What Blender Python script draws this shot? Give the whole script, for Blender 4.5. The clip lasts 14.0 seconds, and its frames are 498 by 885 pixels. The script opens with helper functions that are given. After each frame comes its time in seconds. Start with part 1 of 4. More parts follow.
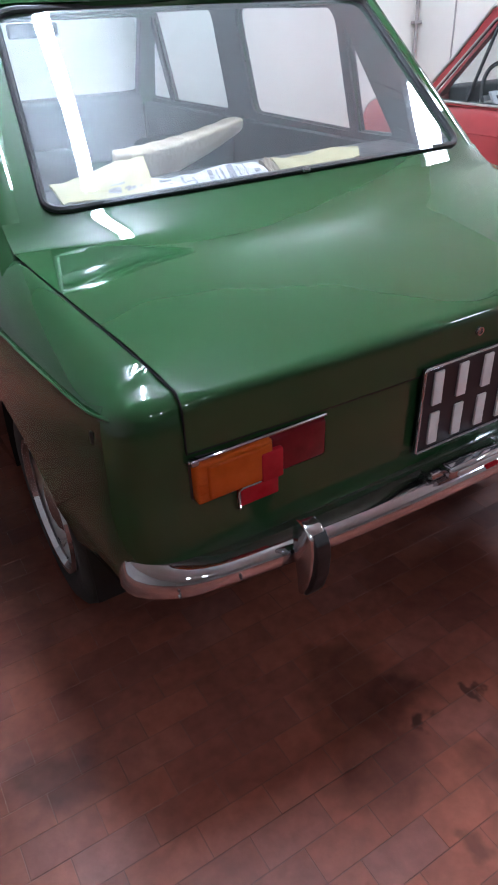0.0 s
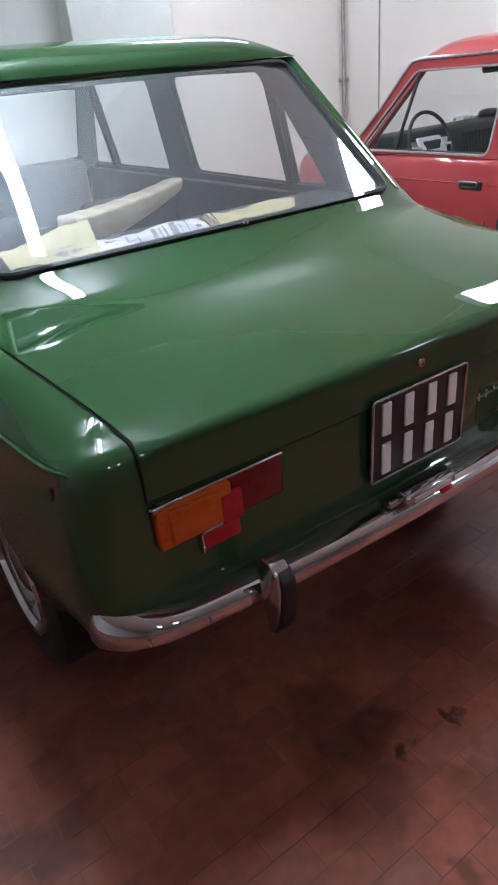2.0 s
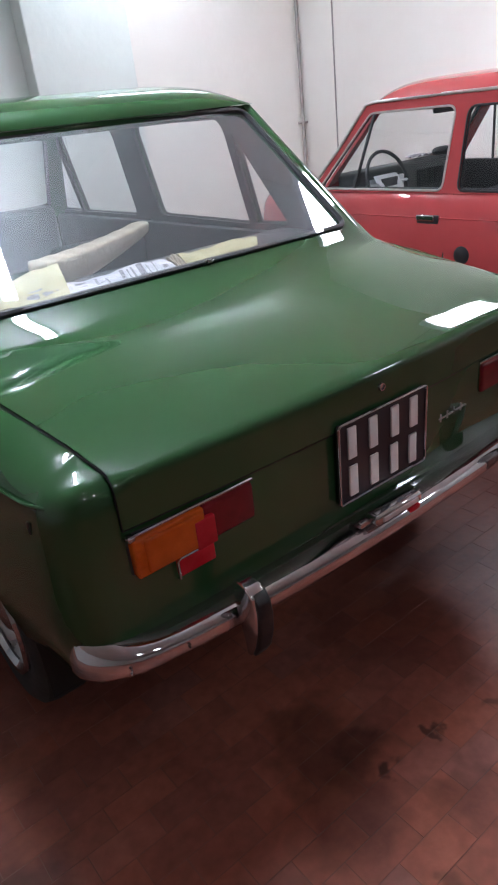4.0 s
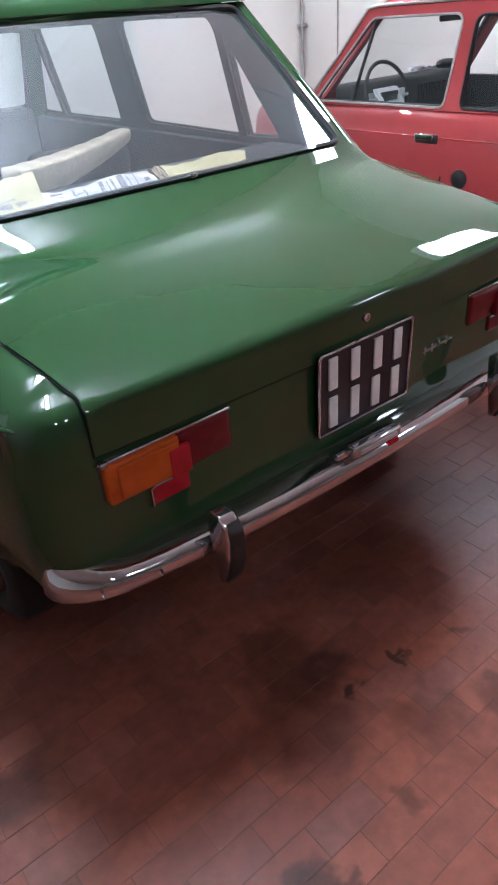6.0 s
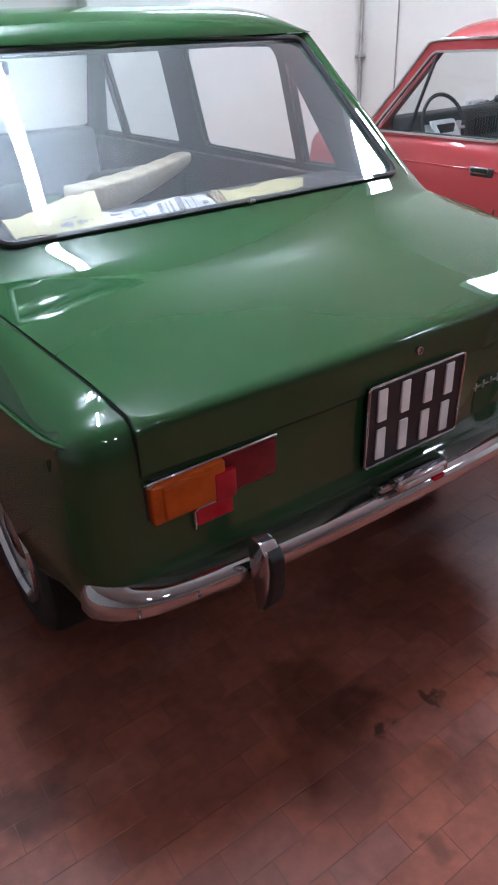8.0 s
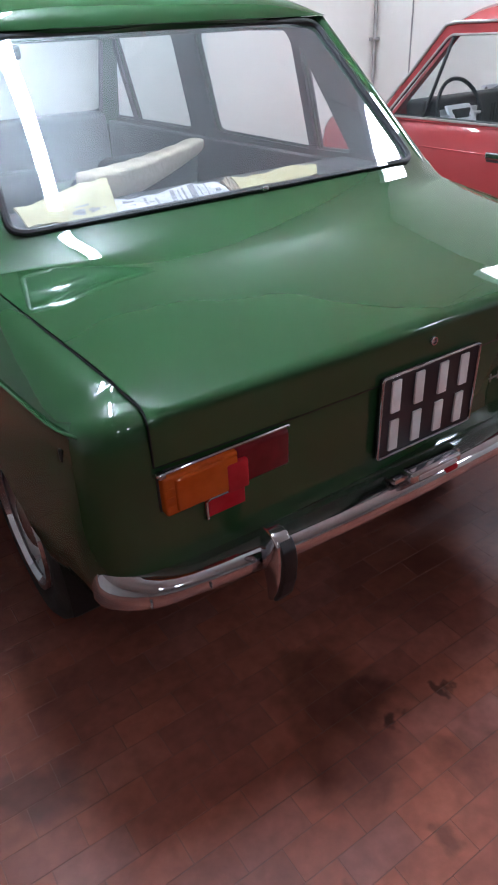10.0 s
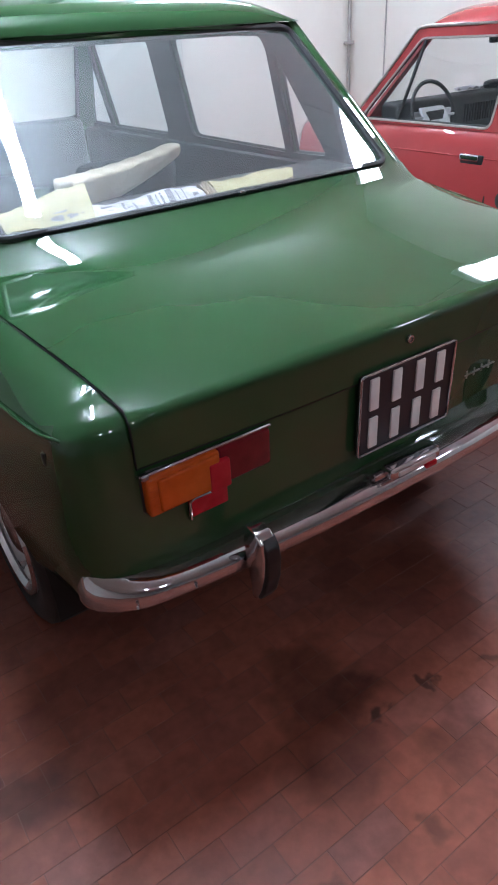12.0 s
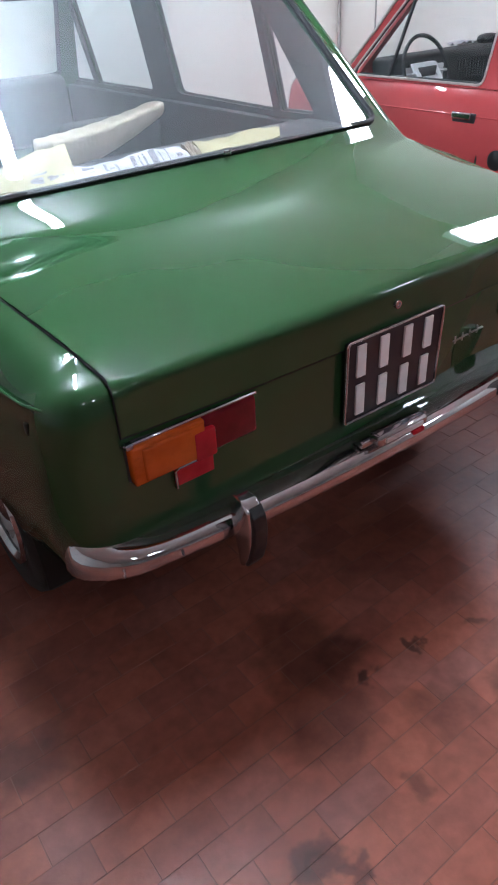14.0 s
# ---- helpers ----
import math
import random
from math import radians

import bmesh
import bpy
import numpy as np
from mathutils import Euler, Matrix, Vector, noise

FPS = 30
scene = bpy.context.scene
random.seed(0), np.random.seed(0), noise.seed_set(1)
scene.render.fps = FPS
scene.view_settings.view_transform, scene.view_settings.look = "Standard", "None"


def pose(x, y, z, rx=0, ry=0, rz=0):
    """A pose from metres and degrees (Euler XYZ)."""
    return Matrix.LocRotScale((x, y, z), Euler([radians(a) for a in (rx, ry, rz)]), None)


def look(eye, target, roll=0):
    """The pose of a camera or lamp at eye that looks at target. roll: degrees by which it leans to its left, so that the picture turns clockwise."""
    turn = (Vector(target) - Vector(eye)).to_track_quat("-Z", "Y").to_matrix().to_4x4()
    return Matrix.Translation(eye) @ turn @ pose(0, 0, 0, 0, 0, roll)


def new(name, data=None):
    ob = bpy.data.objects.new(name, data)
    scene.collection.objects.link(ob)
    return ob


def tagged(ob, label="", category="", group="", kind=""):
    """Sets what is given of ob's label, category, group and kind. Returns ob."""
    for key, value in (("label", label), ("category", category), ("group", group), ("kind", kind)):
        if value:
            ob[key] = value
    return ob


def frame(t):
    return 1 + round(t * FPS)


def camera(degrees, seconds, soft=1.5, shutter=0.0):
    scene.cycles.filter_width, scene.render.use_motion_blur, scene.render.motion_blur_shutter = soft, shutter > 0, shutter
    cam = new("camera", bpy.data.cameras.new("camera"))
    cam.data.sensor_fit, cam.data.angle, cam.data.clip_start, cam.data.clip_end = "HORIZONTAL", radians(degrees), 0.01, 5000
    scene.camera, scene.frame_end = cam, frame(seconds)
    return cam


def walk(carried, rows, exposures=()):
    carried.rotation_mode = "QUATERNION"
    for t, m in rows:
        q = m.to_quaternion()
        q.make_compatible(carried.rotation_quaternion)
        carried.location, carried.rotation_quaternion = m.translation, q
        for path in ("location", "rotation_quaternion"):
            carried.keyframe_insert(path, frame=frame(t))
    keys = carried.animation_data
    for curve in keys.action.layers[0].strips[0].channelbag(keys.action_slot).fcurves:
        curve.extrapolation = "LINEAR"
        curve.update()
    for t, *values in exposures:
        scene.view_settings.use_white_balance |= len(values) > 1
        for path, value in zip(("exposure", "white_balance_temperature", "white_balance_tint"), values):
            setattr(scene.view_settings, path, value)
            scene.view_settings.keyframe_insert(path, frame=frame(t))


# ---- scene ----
cam = camera(40.5, 14.0, 1.9)
PATH = [
    (0, (-0.972, -0.703, 1.316), (-0.122, 0.75, 0.236), -2.5),
    (0.5, (-0.975, -0.698, 1.318), (-0.11, 0.749, 0.242), -3.3),
    (1, (-0.975, -0.723, 1.327), (-0.021, 0.721, 0.325), -3.9),
    (1.5, (-0.977, -0.726, 1.327), (-0.025, 0.739, 0.353), -3.9),
    (2, (-0.971, -0.738, 1.323), (0.002, 0.718, 0.357), -5.4),
    (2.5, (-0.973, -0.759, 1.338), (0.139, 0.618, 0.408), -3.5),
    (3, (-0.998, -0.777, 1.345), (0.135, 0.629, 0.485), -3.7),
    (3.2, (-1.002, -0.786, 1.341), (0.104, 0.654, 0.503), -5.7),
    (5.3, (-0.953, -0.784, 1.323), (0.059, 0.583, 0.27), -5.5),
    (5.5, (-0.958, -0.776, 1.321), (0.095, 0.544, 0.249), -4.2),
    (6, (-0.959, -0.774, 1.326), (0.05, 0.574, 0.246), -4.6),
    (6.5, (-0.971, -0.755, 1.336), (-0.003, 0.646, 0.287), -3.8),
    (7, (-0.972, -0.75, 1.334), (-0.012, 0.678, 0.315), -3.1),
    (9.5, (-0.972, -0.746, 1.335), (-0.033, 0.676, 0.289), -2.6),
    (10, (-0.972, -0.741, 1.337), (-0.054, 0.688, 0.282), -3.0),
    (10.5, (-0.97, -0.746, 1.337), (-0.063, 0.678, 0.264), -4.2),
    (11, (-0.966, -0.752, 1.335), (-0.045, 0.655, 0.251), -4.9),
    (11.5, (-0.972, -0.76, 1.338), (-0.04, 0.677, 0.305), -4.7),
    (12, (-0.976, -0.759, 1.34), (-0.019, 0.649, 0.291), -3.5),
    (12.5, (-0.982, -0.754, 1.337), (-0.046, 0.668, 0.288), -3.2),
    (13, (-0.972, -0.754, 1.332), (-0.039, 0.647, 0.253), -3.6),
    (13.5, (-0.962, -0.753, 1.325), (-0.026, 0.595, 0.182), -4.9),
    (14, (-0.961, -0.758, 1.339), (-0.022, 0.594, 0.203), -3.6),
]
LIGHT = [(0, 1.37, 5780, 9), (1.0, 1.15, 5850, 9), (2.0, 1.01, 6130, 10), (3.0, 0.86, 6230, 12), (5.5, 1.27, 6030, 11), (7.0, 1.27, 5930, 10), (9.5, 1.23, 5880, 9), (12.5, 1.23, 5880, 9), (13.5, 1.32, 5930, 9), (14, 1.35, 5930, 9)]
walk(cam, [(t, look(e, g, r)) for t, e, g, r in PATH], LIGHT)
# tube lamps, the second an unseen one added to brighten the far walls: x, y, tubes, turn, length, power; panel lamps:
# x, y, height, width, length
LAMPS = [(-0.31, 1.06, 2, -17, 1.24, 110), (2.05, 3.30, 1, 90, 1.24, 60)]
PANELS = [(2.95, 1.15, 2.37, 0.60, 0.50), (2.95, -2.1, 2.80, 0.22, 0.48), (-0.95, -3.0, 2.80, 0.16, 0.40), (-0.15, -3.0, 2.80, 0.16, 0.40)]


# ---------------------------------------------------------------- light
world = bpy.data.worlds.new("garage_world")
scene.world = world
world.use_nodes = True
world.node_tree.nodes["Background"].inputs[0].default_value = (0.8, 0.85, 0.9, 1)
world.node_tree.nodes["Background"].inputs[1].default_value = 0.05


# ---------------------------------------------------------------- materials
def mat(name, color, rough=0.5, metal=0.0, coat=0.0, spec=0.5):
    m = bpy.data.materials.new(name)
    m.use_nodes = True
    b = m.node_tree.nodes["Principled BSDF"]
    b.inputs["Base Color"].default_value = (*color, 1)
    b.inputs["Roughness"].default_value = rough
    b.inputs["Metallic"].default_value = metal
    b.inputs["Coat Weight"].default_value = coat
    b.inputs["Coat Roughness"].default_value = 0.03
    b.inputs["Specular IOR Level"].default_value = spec
    return m


def nd(m, kind, **values):
    n = m.node_tree.nodes.new(kind)
    for k, v in values.items():
        if k in n.inputs:
            n.inputs[k].default_value = v
    return n


def ln(m, a, b):
    m.node_tree.links.new(a, b)


def bsdf(m):
    return m.node_tree.nodes["Principled BSDF"]


def noise_color(m, stops, scale=5.0, detail=6.0, coords="Object", rough=None, bump=0.0, bump_scale=None, distort=0.0):
    """Colour, roughness and relief from noise at two scales."""
    tc = nd(m, "ShaderNodeTexCoord")
    n = nd(m, "ShaderNodeTexNoise", Scale=scale, Detail=detail, Distortion=distort)
    ln(m, tc.outputs[coords], n.inputs["Vector"])
    r = nd(m, "ShaderNodeValToRGB")
    el = r.color_ramp.elements
    while len(el) < len(stops):
        el.new(0.5)
    for e, (p, c) in zip(el, stops):
        e.position, e.color = p, (*c, 1)
    ln(m, n.outputs["Fac"], r.inputs["Fac"])
    ln(m, r.outputs["Color"], bsdf(m).inputs["Base Color"])
    if rough:
        mr = nd(m, "ShaderNodeMapRange")
        mr.inputs["To Min"].default_value, mr.inputs["To Max"].default_value = rough
        mr.inputs["From Min"].default_value, mr.inputs["From Max"].default_value = 0.3, 0.7
        ln(m, n.outputs["Fac"], mr.inputs["Value"])
        ln(m, mr.outputs["Result"], bsdf(m).inputs["Roughness"])
    if bump:
        n2 = nd(m, "ShaderNodeTexNoise", Scale=bump_scale or scale * 8, Detail=8.0)
        ln(m, tc.outputs[coords], n2.inputs["Vector"])
        bp = nd(m, "ShaderNodeBump", Strength=bump, Distance=0.01)
        ln(m, n2.outputs["Fac"], bp.inputs["Height"])
        ln(m, bp.outputs["Normal"], bsdf(m).inputs["Normal"])
    return m


def paint(name, a, b):
    m = mat(name, a, 0.5, 0.0, 1.0, 0.0)
    noise_color(m, [(0.35, a), (0.65, b)], 2.2, 5, rough=(0.45, 0.55))
    tc = nd(m, "ShaderNodeTexCoord")
    wave = nd(m, "ShaderNodeTexNoise", Scale=5.0, Detail=1.0)
    ln(m, tc.outputs["Object"], wave.inputs["Vector"])
    bp = nd(m, "ShaderNodeBump", Strength=0.045, Distance=0.02)
    ln(m, wave.outputs["Fac"], bp.inputs["Height"])
    ln(m, bp.outputs["Normal"], bsdf(m).inputs["Coat Normal"])
    bsdf(m).inputs["Coat IOR"].default_value = 1.52
    return m


green_paint = paint("green_paint", (0.0195, 0.060, 0.0215), (0.0220, 0.065, 0.0245))
red_paint = paint("red_paint", (0.345, 0.048, 0.050), (0.38, 0.055, 0.057))
chrome = noise_color(mat("chrome", (0.75, 0.75, 0.77), 0.08, 0.98), [(0.3, (0.50, 0.51, 0.54)), (0.7, (0.60, 0.61, 0.64))], 14, 6, rough=(0.03, 0.09))
steel = noise_color(mat("painted_steel", (0.42, 0.42, 0.43), 0.35, 0.8), [(0.3, (0.34, 0.34, 0.35)), (0.7, (0.5, 0.5, 0.51))], 20, 5, rough=(0.25, 0.45))
rubber = noise_color(mat("black_rubber", (0.012, 0.012, 0.013), 0.45), [(0.3, (0.010, 0.010, 0.011)), (0.7, (0.020, 0.020, 0.021))], 18, 5, rough=(0.35, 0.55))
tyre_mat = noise_color(mat("tyre_rubber", (0.016, 0.016, 0.016), 0.8), [(0.3, (0.012, 0.012, 0.012)), (0.7, (0.028, 0.027, 0.026))], 12, 5, bump=0.2)
dark = noise_color(mat("dark_trim", (0.014, 0.014, 0.016), 0.6), [(0.3, (0.012, 0.012, 0.014)), (0.7, (0.024, 0.024, 0.027))], 9, 6, rough=(0.45, 0.7), bump=0.15)
gap_mat = mat("panel_gap", (0.004, 0.005, 0.004), 0.8)
under = mat("underbody", (0.012, 0.011, 0.010), 0.85)
amber = noise_color(mat("amber_lens", (0.50, 0.085, 0.005), 0.12, 0, 0.3, 0.25), [(0.3, (0.44, 0.068, 0.004)), (0.7, (0.56, 0.10, 0.008))], 30, 4)
red_lens = noise_color(mat("red_lens", (0.42, 0.010, 0.02), 0.12, 0, 0.3, 0.25), [(0.3, (0.36, 0.008, 0.016)), (0.7, (0.48, 0.014, 0.026))], 30, 4)
deep_red = noise_color(mat("deep_red_lens", (0.13, 0.004, 0.010), 0.12, 0, 0.3, 0.25), [(0.3, (0.11, 0.004, 0.008)), (0.7, (0.16, 0.006, 0.012))], 30, 4)
plate_mat = noise_color(mat("plate_black", (0.016, 0.012, 0.020), 0.4), [(0.3, (0.009, 0.009, 0.014)), (0.7, (0.017, 0.016, 0.024))], 25, 5, rough=(0.3, 0.5))
char_mat = noise_color(mat("plate_white", (0.88, 0.87, 0.87), 0.5), [(0.3, (0.82, 0.81, 0.81)), (0.7, (0.90, 0.89, 0.89))], 40, 5)
cream = noise_color(mat("cream_cloth", (0.62, 0.53, 0.37), 0.85), [(0.3, (0.38, 0.32, 0.22)), (0.7, (0.56, 0.49, 0.37))], 9, 6, bump=0.4)
yellow_paper = noise_color(mat("yellow_paper", (0.5, 0.45, 0.27), 0.7), [(0.35, (0.27, 0.235, 0.115)), (0.65, (0.37, 0.325, 0.185))], 8, 5)
white_paper = noise_color(mat("newsprint", (0.62, 0.60, 0.64), 0.75), [(0.40, (0.36, 0.35, 0.38)), (0.60, (0.50, 0.48, 0.51))], 22, 5)
ink = noise_color(mat("printed_ink", (0.14, 0.14, 0.15), 0.7), [(0.35, (0.08, 0.08, 0.09)), (0.65, (0.22, 0.21, 0.22))], 60, 4)
brown_paper = mat("brown_paper", (0.22, 0.17, 0.12), 0.8)
silver = noise_color(mat("silver_plastic", (0.62, 0.62, 0.64), 0.3, 0.6), [(0.3, (0.55, 0.55, 0.57)), (0.7, (0.7, 0.7, 0.72))], 20, 4)
alu = noise_color(mat("aluminium_trim", (0.60, 0.58, 0.54), 0.35, 0.7), [(0.3, (0.54, 0.52, 0.48)), (0.7, (0.66, 0.64, 0.60))], 20, 4, rough=(0.3, 0.42))
white_metal = noise_color(mat("white_metal", (0.85, 0.85, 0.86), 0.35), [(0.3, (0.80, 0.80, 0.81)), (0.7, (0.88, 0.88, 0.89))], 15, 4)
housing_mat = noise_color(mat("lamp_housing", (0.75, 0.75, 0.74), 0.4), [(0.3, (0.70, 0.70, 0.69)), (0.7, (0.80, 0.80, 0.79))], 6, 4)
pipe_mat = noise_color(mat("painted_pipe", (0.36, 0.33, 0.31), 0.5), [(0.3, (0.28, 0.255, 0.24)), (0.7, (0.42, 0.39, 0.37))], 9, 6, bump=0.2)
wall_mat = noise_color(mat("wall_plaster", (0.74, 0.72, 0.70), 0.85), [(0.30, (0.70, 0.660, 0.610)), (0.55, (0.76, 0.722, 0.670)), (0.75, (0.80, 0.765, 0.718))], 0.9, 9, rough=(0.8, 0.9), bump=0.25, bump_scale=14)
pillar_mat = noise_color(mat("pale_green_plaster", (0.66, 0.69, 0.65), 0.85), [(0.30, (0.58, 0.612, 0.575)), (0.55, (0.64, 0.672, 0.635)), (0.75, (0.68, 0.710, 0.675))], 1.1, 9, rough=(0.8, 0.9), bump=0.25, bump_scale=14)
ceiling_mat = noise_color(mat("ceiling_plaster", (0.75, 0.74, 0.72), 0.9), [(0.3, (0.76, 0.75, 0.73)), (0.7, (0.84, 0.83, 0.81))], 0.8, 8, bump=0.2, bump_scale=12)
grout = noise_color(mat("grout", (0.08, 0.04, 0.03), 0.8), [(0.40, (0.050, 0.022, 0.017)), (0.60, (0.13, 0.052, 0.038))], 3.5, 6)

def lit_tube(power):
    m = bpy.data.materials.new("lit_tube")
    m.use_nodes = True
    bsdf(m).inputs["Emission Color"].default_value = (0.90, 0.99, 1.10, 1)
    bsdf(m).inputs["Emission Strength"].default_value = power
    return m


diffuser_mat = bpy.data.materials.new("lit_diffuser")
diffuser_mat.use_nodes = True
diffuser_mat.node_tree.nodes["Principled BSDF"].inputs["Emission Color"].default_value = (0.92, 0.98, 1.06, 1)
diffuser_mat.node_tree.nodes["Principled BSDF"].inputs["Emission Strength"].default_value = 26.0


def glass(name, tint, gain, haze):
    m = bpy.data.materials.new(name)
    m.use_nodes = True
    nodes = m.node_tree.nodes
    nodes.remove(nodes["Principled BSDF"])
    tr, gl, mix = nd(m, "ShaderNodeBsdfTransparent"), nd(m, "ShaderNodeBsdfGlossy"), nd(m, "ShaderNodeMixShader")
    tr.inputs["Color"].default_value = (*tint, 1)
    gl.inputs["Roughness"].default_value = 0.02
    lw = nd(m, "ShaderNodeLayerWeight", Blend=0.5)
    power = nd(m, "ShaderNodeMath")
    power.operation = "POWER"
    power.inputs[1].default_value = 4.0
    ln(m, lw.outputs["Facing"], power.inputs[0])
    mul = nd(m, "ShaderNodeMath")
    mul.operation = "MULTIPLY_ADD"
    mul.inputs[1].default_value, mul.inputs[2].default_value = 0.9, gain
    mul.use_clamp = True
    ln(m, power.outputs[0], mul.inputs[0])
    ln(m, mul.outputs[0], mix.inputs[0])
    ln(m, tr.outputs[0], mix.inputs[1])
    ln(m, gl.outputs[0], mix.inputs[2])
    dust, film = nd(m, "ShaderNodeBsdfDiffuse"), nd(m, "ShaderNodeMixShader")
    dust.inputs["Color"].default_value = (0.74, 0.83, 0.86, 1)
    spots = nd(m, "ShaderNodeTexNoise", Scale=7.0, Detail=6.0)
    tc = nd(m, "ShaderNodeTexCoord")
    ln(m, tc.outputs["Object"], spots.inputs["Vector"])
    amount = nd(m, "ShaderNodeMapRange")
    amount.inputs["To Min"].default_value, amount.inputs["To Max"].default_value = haze * 0.7, haze * 1.3
    ln(m, spots.outputs["Fac"], amount.inputs["Value"])
    ln(m, amount.outputs["Result"], film.inputs[0])
    ln(m, mix.outputs[0], film.inputs[1])
    ln(m, dust.outputs[0], film.inputs[2])
    smear, grime = nd(m, "ShaderNodeBsdfGlossy"), nd(m, "ShaderNodeMixShader")
    smear.inputs["Roughness"].default_value = 0.32
    smear.inputs["Color"].default_value = (0.80, 0.90, 1.0, 1)
    grime.inputs[0].default_value = haze * 0.12
    ln(m, film.outputs[0], grime.inputs[1])
    ln(m, smear.outputs[0], grime.inputs[2])
    ln(m, grime.outputs[0], nodes["Material Output"].inputs["Surface"])
    return m


glass_mat = glass("window_glass", (0.97, 0.98, 0.98), 0.06, 0.012)
rear_glass_mat = glass("rear_window_glass", (0.98, 0.99, 0.99), 0.12, 0.058)


# oil blots, and in rows 1, 2 and 4 painted shade, on the floor: x, y, radius, remaining brightness
BLOTS_AND_SHADE = [(0.72, 0.36, 0.74, 0.38), (-1.40, 1.10, 1.15, 0.30), (-0.93, 0.19, 0.13, 0.5), (-1.50, 0.20, 0.85, 0.42), (-0.28, 0.06, 0.16, 0.5), (-0.36, -0.09, 0.15, 0.62), (-0.16, -0.27, 0.10, 0.66), (0.02, -0.30, 0.07, 0.5), (-0.60, 0.42, 0.20, 0.85), (-0.22, -0.02, 0.07, 0.6), (-0.585, -0.31, 0.045, 0.4), (-0.56, -0.345, 0.040, 0.45), (-0.525, -0.36, 0.022, 0.4), (0.10, 0.25, 0.25, 0.6), (-0.219, -0.112, 0.030, 0.25), (-0.067, -0.084, 0.022, 0.3), (-0.30, -0.36, 0.05, 0.55), (0.10, -0.16, 0.03, 0.5)]


def tile_material():
    m = mat("terracotta", (0.2, 0.08, 0.06), 0.35, 0.0, 0.0, 0.18)
    tc, info, geo = nd(m, "ShaderNodeTexCoord"), nd(m, "ShaderNodeObjectInfo"), nd(m, "ShaderNodeNewGeometry")
    add = nd(m, "ShaderNodeMath")
    add.operation = "ADD"
    ln(m, info.outputs["Random"], add.inputs[0])
    ln(m, geo.outputs["Random Per Island"], add.inputs[1])
    fract = nd(m, "ShaderNodeMath")
    fract.operation = "FRACT"
    ln(m, add.outputs[0], fract.inputs[0])
    ramp = nd(m, "ShaderNodeValToRGB")
    el = ramp.color_ramp.elements
    el.new(0.35), el.new(0.7)
    for e, (p, c) in zip(el, [(0.0, (0.228, 0.078, 0.057)), (0.35, (0.272, 0.090, 0.060)), (0.7, (0.305, 0.099, 0.064)), (1.0, (0.250, 0.097, 0.075))]):
        e.position, e.color = p, (*c, 1)
    ln(m, fract.outputs[0], ramp.inputs["Fac"])
    # oil and tyre stains in the shape of soft blots, over the whole floor
    big = nd(m, "ShaderNodeTexNoise", Scale=3.1, Detail=5.0, Distortion=0.6)
    ln(m, geo.outputs["Position"], big.inputs["Vector"])
    bigr = nd(m, "ShaderNodeValToRGB")
    bigr.color_ramp.elements[0].position, bigr.color_ramp.elements[0].color = 0.34, (0.80, 0.77, 0.78, 1)
    bigr.color_ramp.elements[1].position, bigr.color_ramp.elements[1].color = 0.56, (1, 1, 1, 1)
    ln(m, big.outputs["Fac"], bigr.inputs["Fac"])
    small = nd(m, "ShaderNodeTexNoise", Scale=34.0, Detail=7.0)
    ln(m, geo.outputs["Position"], small.inputs["Vector"])
    smr = nd(m, "ShaderNodeValToRGB")
    smr.color_ramp.elements[0].position, smr.color_ramp.elements[0].color = 0.3, (0.84, 0.82, 0.82, 1)
    smr.color_ramp.elements[1].position, smr.color_ramp.elements[1].color = 0.65, (1.05, 1.05, 1.05, 1)
    ln(m, small.outputs["Fac"], smr.inputs["Fac"])
    mid = nd(m, "ShaderNodeTexNoise", Scale=10.0, Detail=5.0, Distortion=1.2)
    ln(m, geo.outputs["Position"], mid.inputs["Vector"])
    midr = nd(m, "ShaderNodeValToRGB")
    midr.color_ramp.elements[0].position, midr.color_ramp.elements[0].color = 0.34, (0.88, 0.85, 0.86, 1)
    midr.color_ramp.elements[1].position, midr.color_ramp.elements[1].color = 0.62, (1.05, 1.03, 1.02, 1)
    ln(m, mid.outputs["Fac"], midr.inputs["Fac"])
    # oil blots and wide patches of painted shade, each with its own place and size
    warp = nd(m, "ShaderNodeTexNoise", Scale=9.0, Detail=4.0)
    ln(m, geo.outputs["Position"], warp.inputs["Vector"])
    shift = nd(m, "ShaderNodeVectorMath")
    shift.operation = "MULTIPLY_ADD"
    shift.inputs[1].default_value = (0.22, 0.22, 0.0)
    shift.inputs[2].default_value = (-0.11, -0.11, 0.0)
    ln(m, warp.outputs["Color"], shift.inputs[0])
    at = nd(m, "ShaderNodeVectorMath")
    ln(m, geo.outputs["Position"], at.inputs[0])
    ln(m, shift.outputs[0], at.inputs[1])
    blot_and_shade = None
    for bx, by, br, bd in BLOTS_AND_SHADE:
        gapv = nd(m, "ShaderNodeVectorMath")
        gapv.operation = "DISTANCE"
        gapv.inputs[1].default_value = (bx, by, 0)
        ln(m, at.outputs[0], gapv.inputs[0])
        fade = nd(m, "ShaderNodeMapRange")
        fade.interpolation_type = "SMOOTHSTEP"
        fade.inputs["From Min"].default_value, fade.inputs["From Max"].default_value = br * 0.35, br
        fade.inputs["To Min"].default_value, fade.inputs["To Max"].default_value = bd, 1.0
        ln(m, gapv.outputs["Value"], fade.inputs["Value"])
        if blot_and_shade is None:
            blot_and_shade = fade.outputs["Result"]
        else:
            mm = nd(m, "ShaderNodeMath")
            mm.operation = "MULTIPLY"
            ln(m, blot_and_shade, mm.inputs[0])
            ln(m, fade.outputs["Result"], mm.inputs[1])
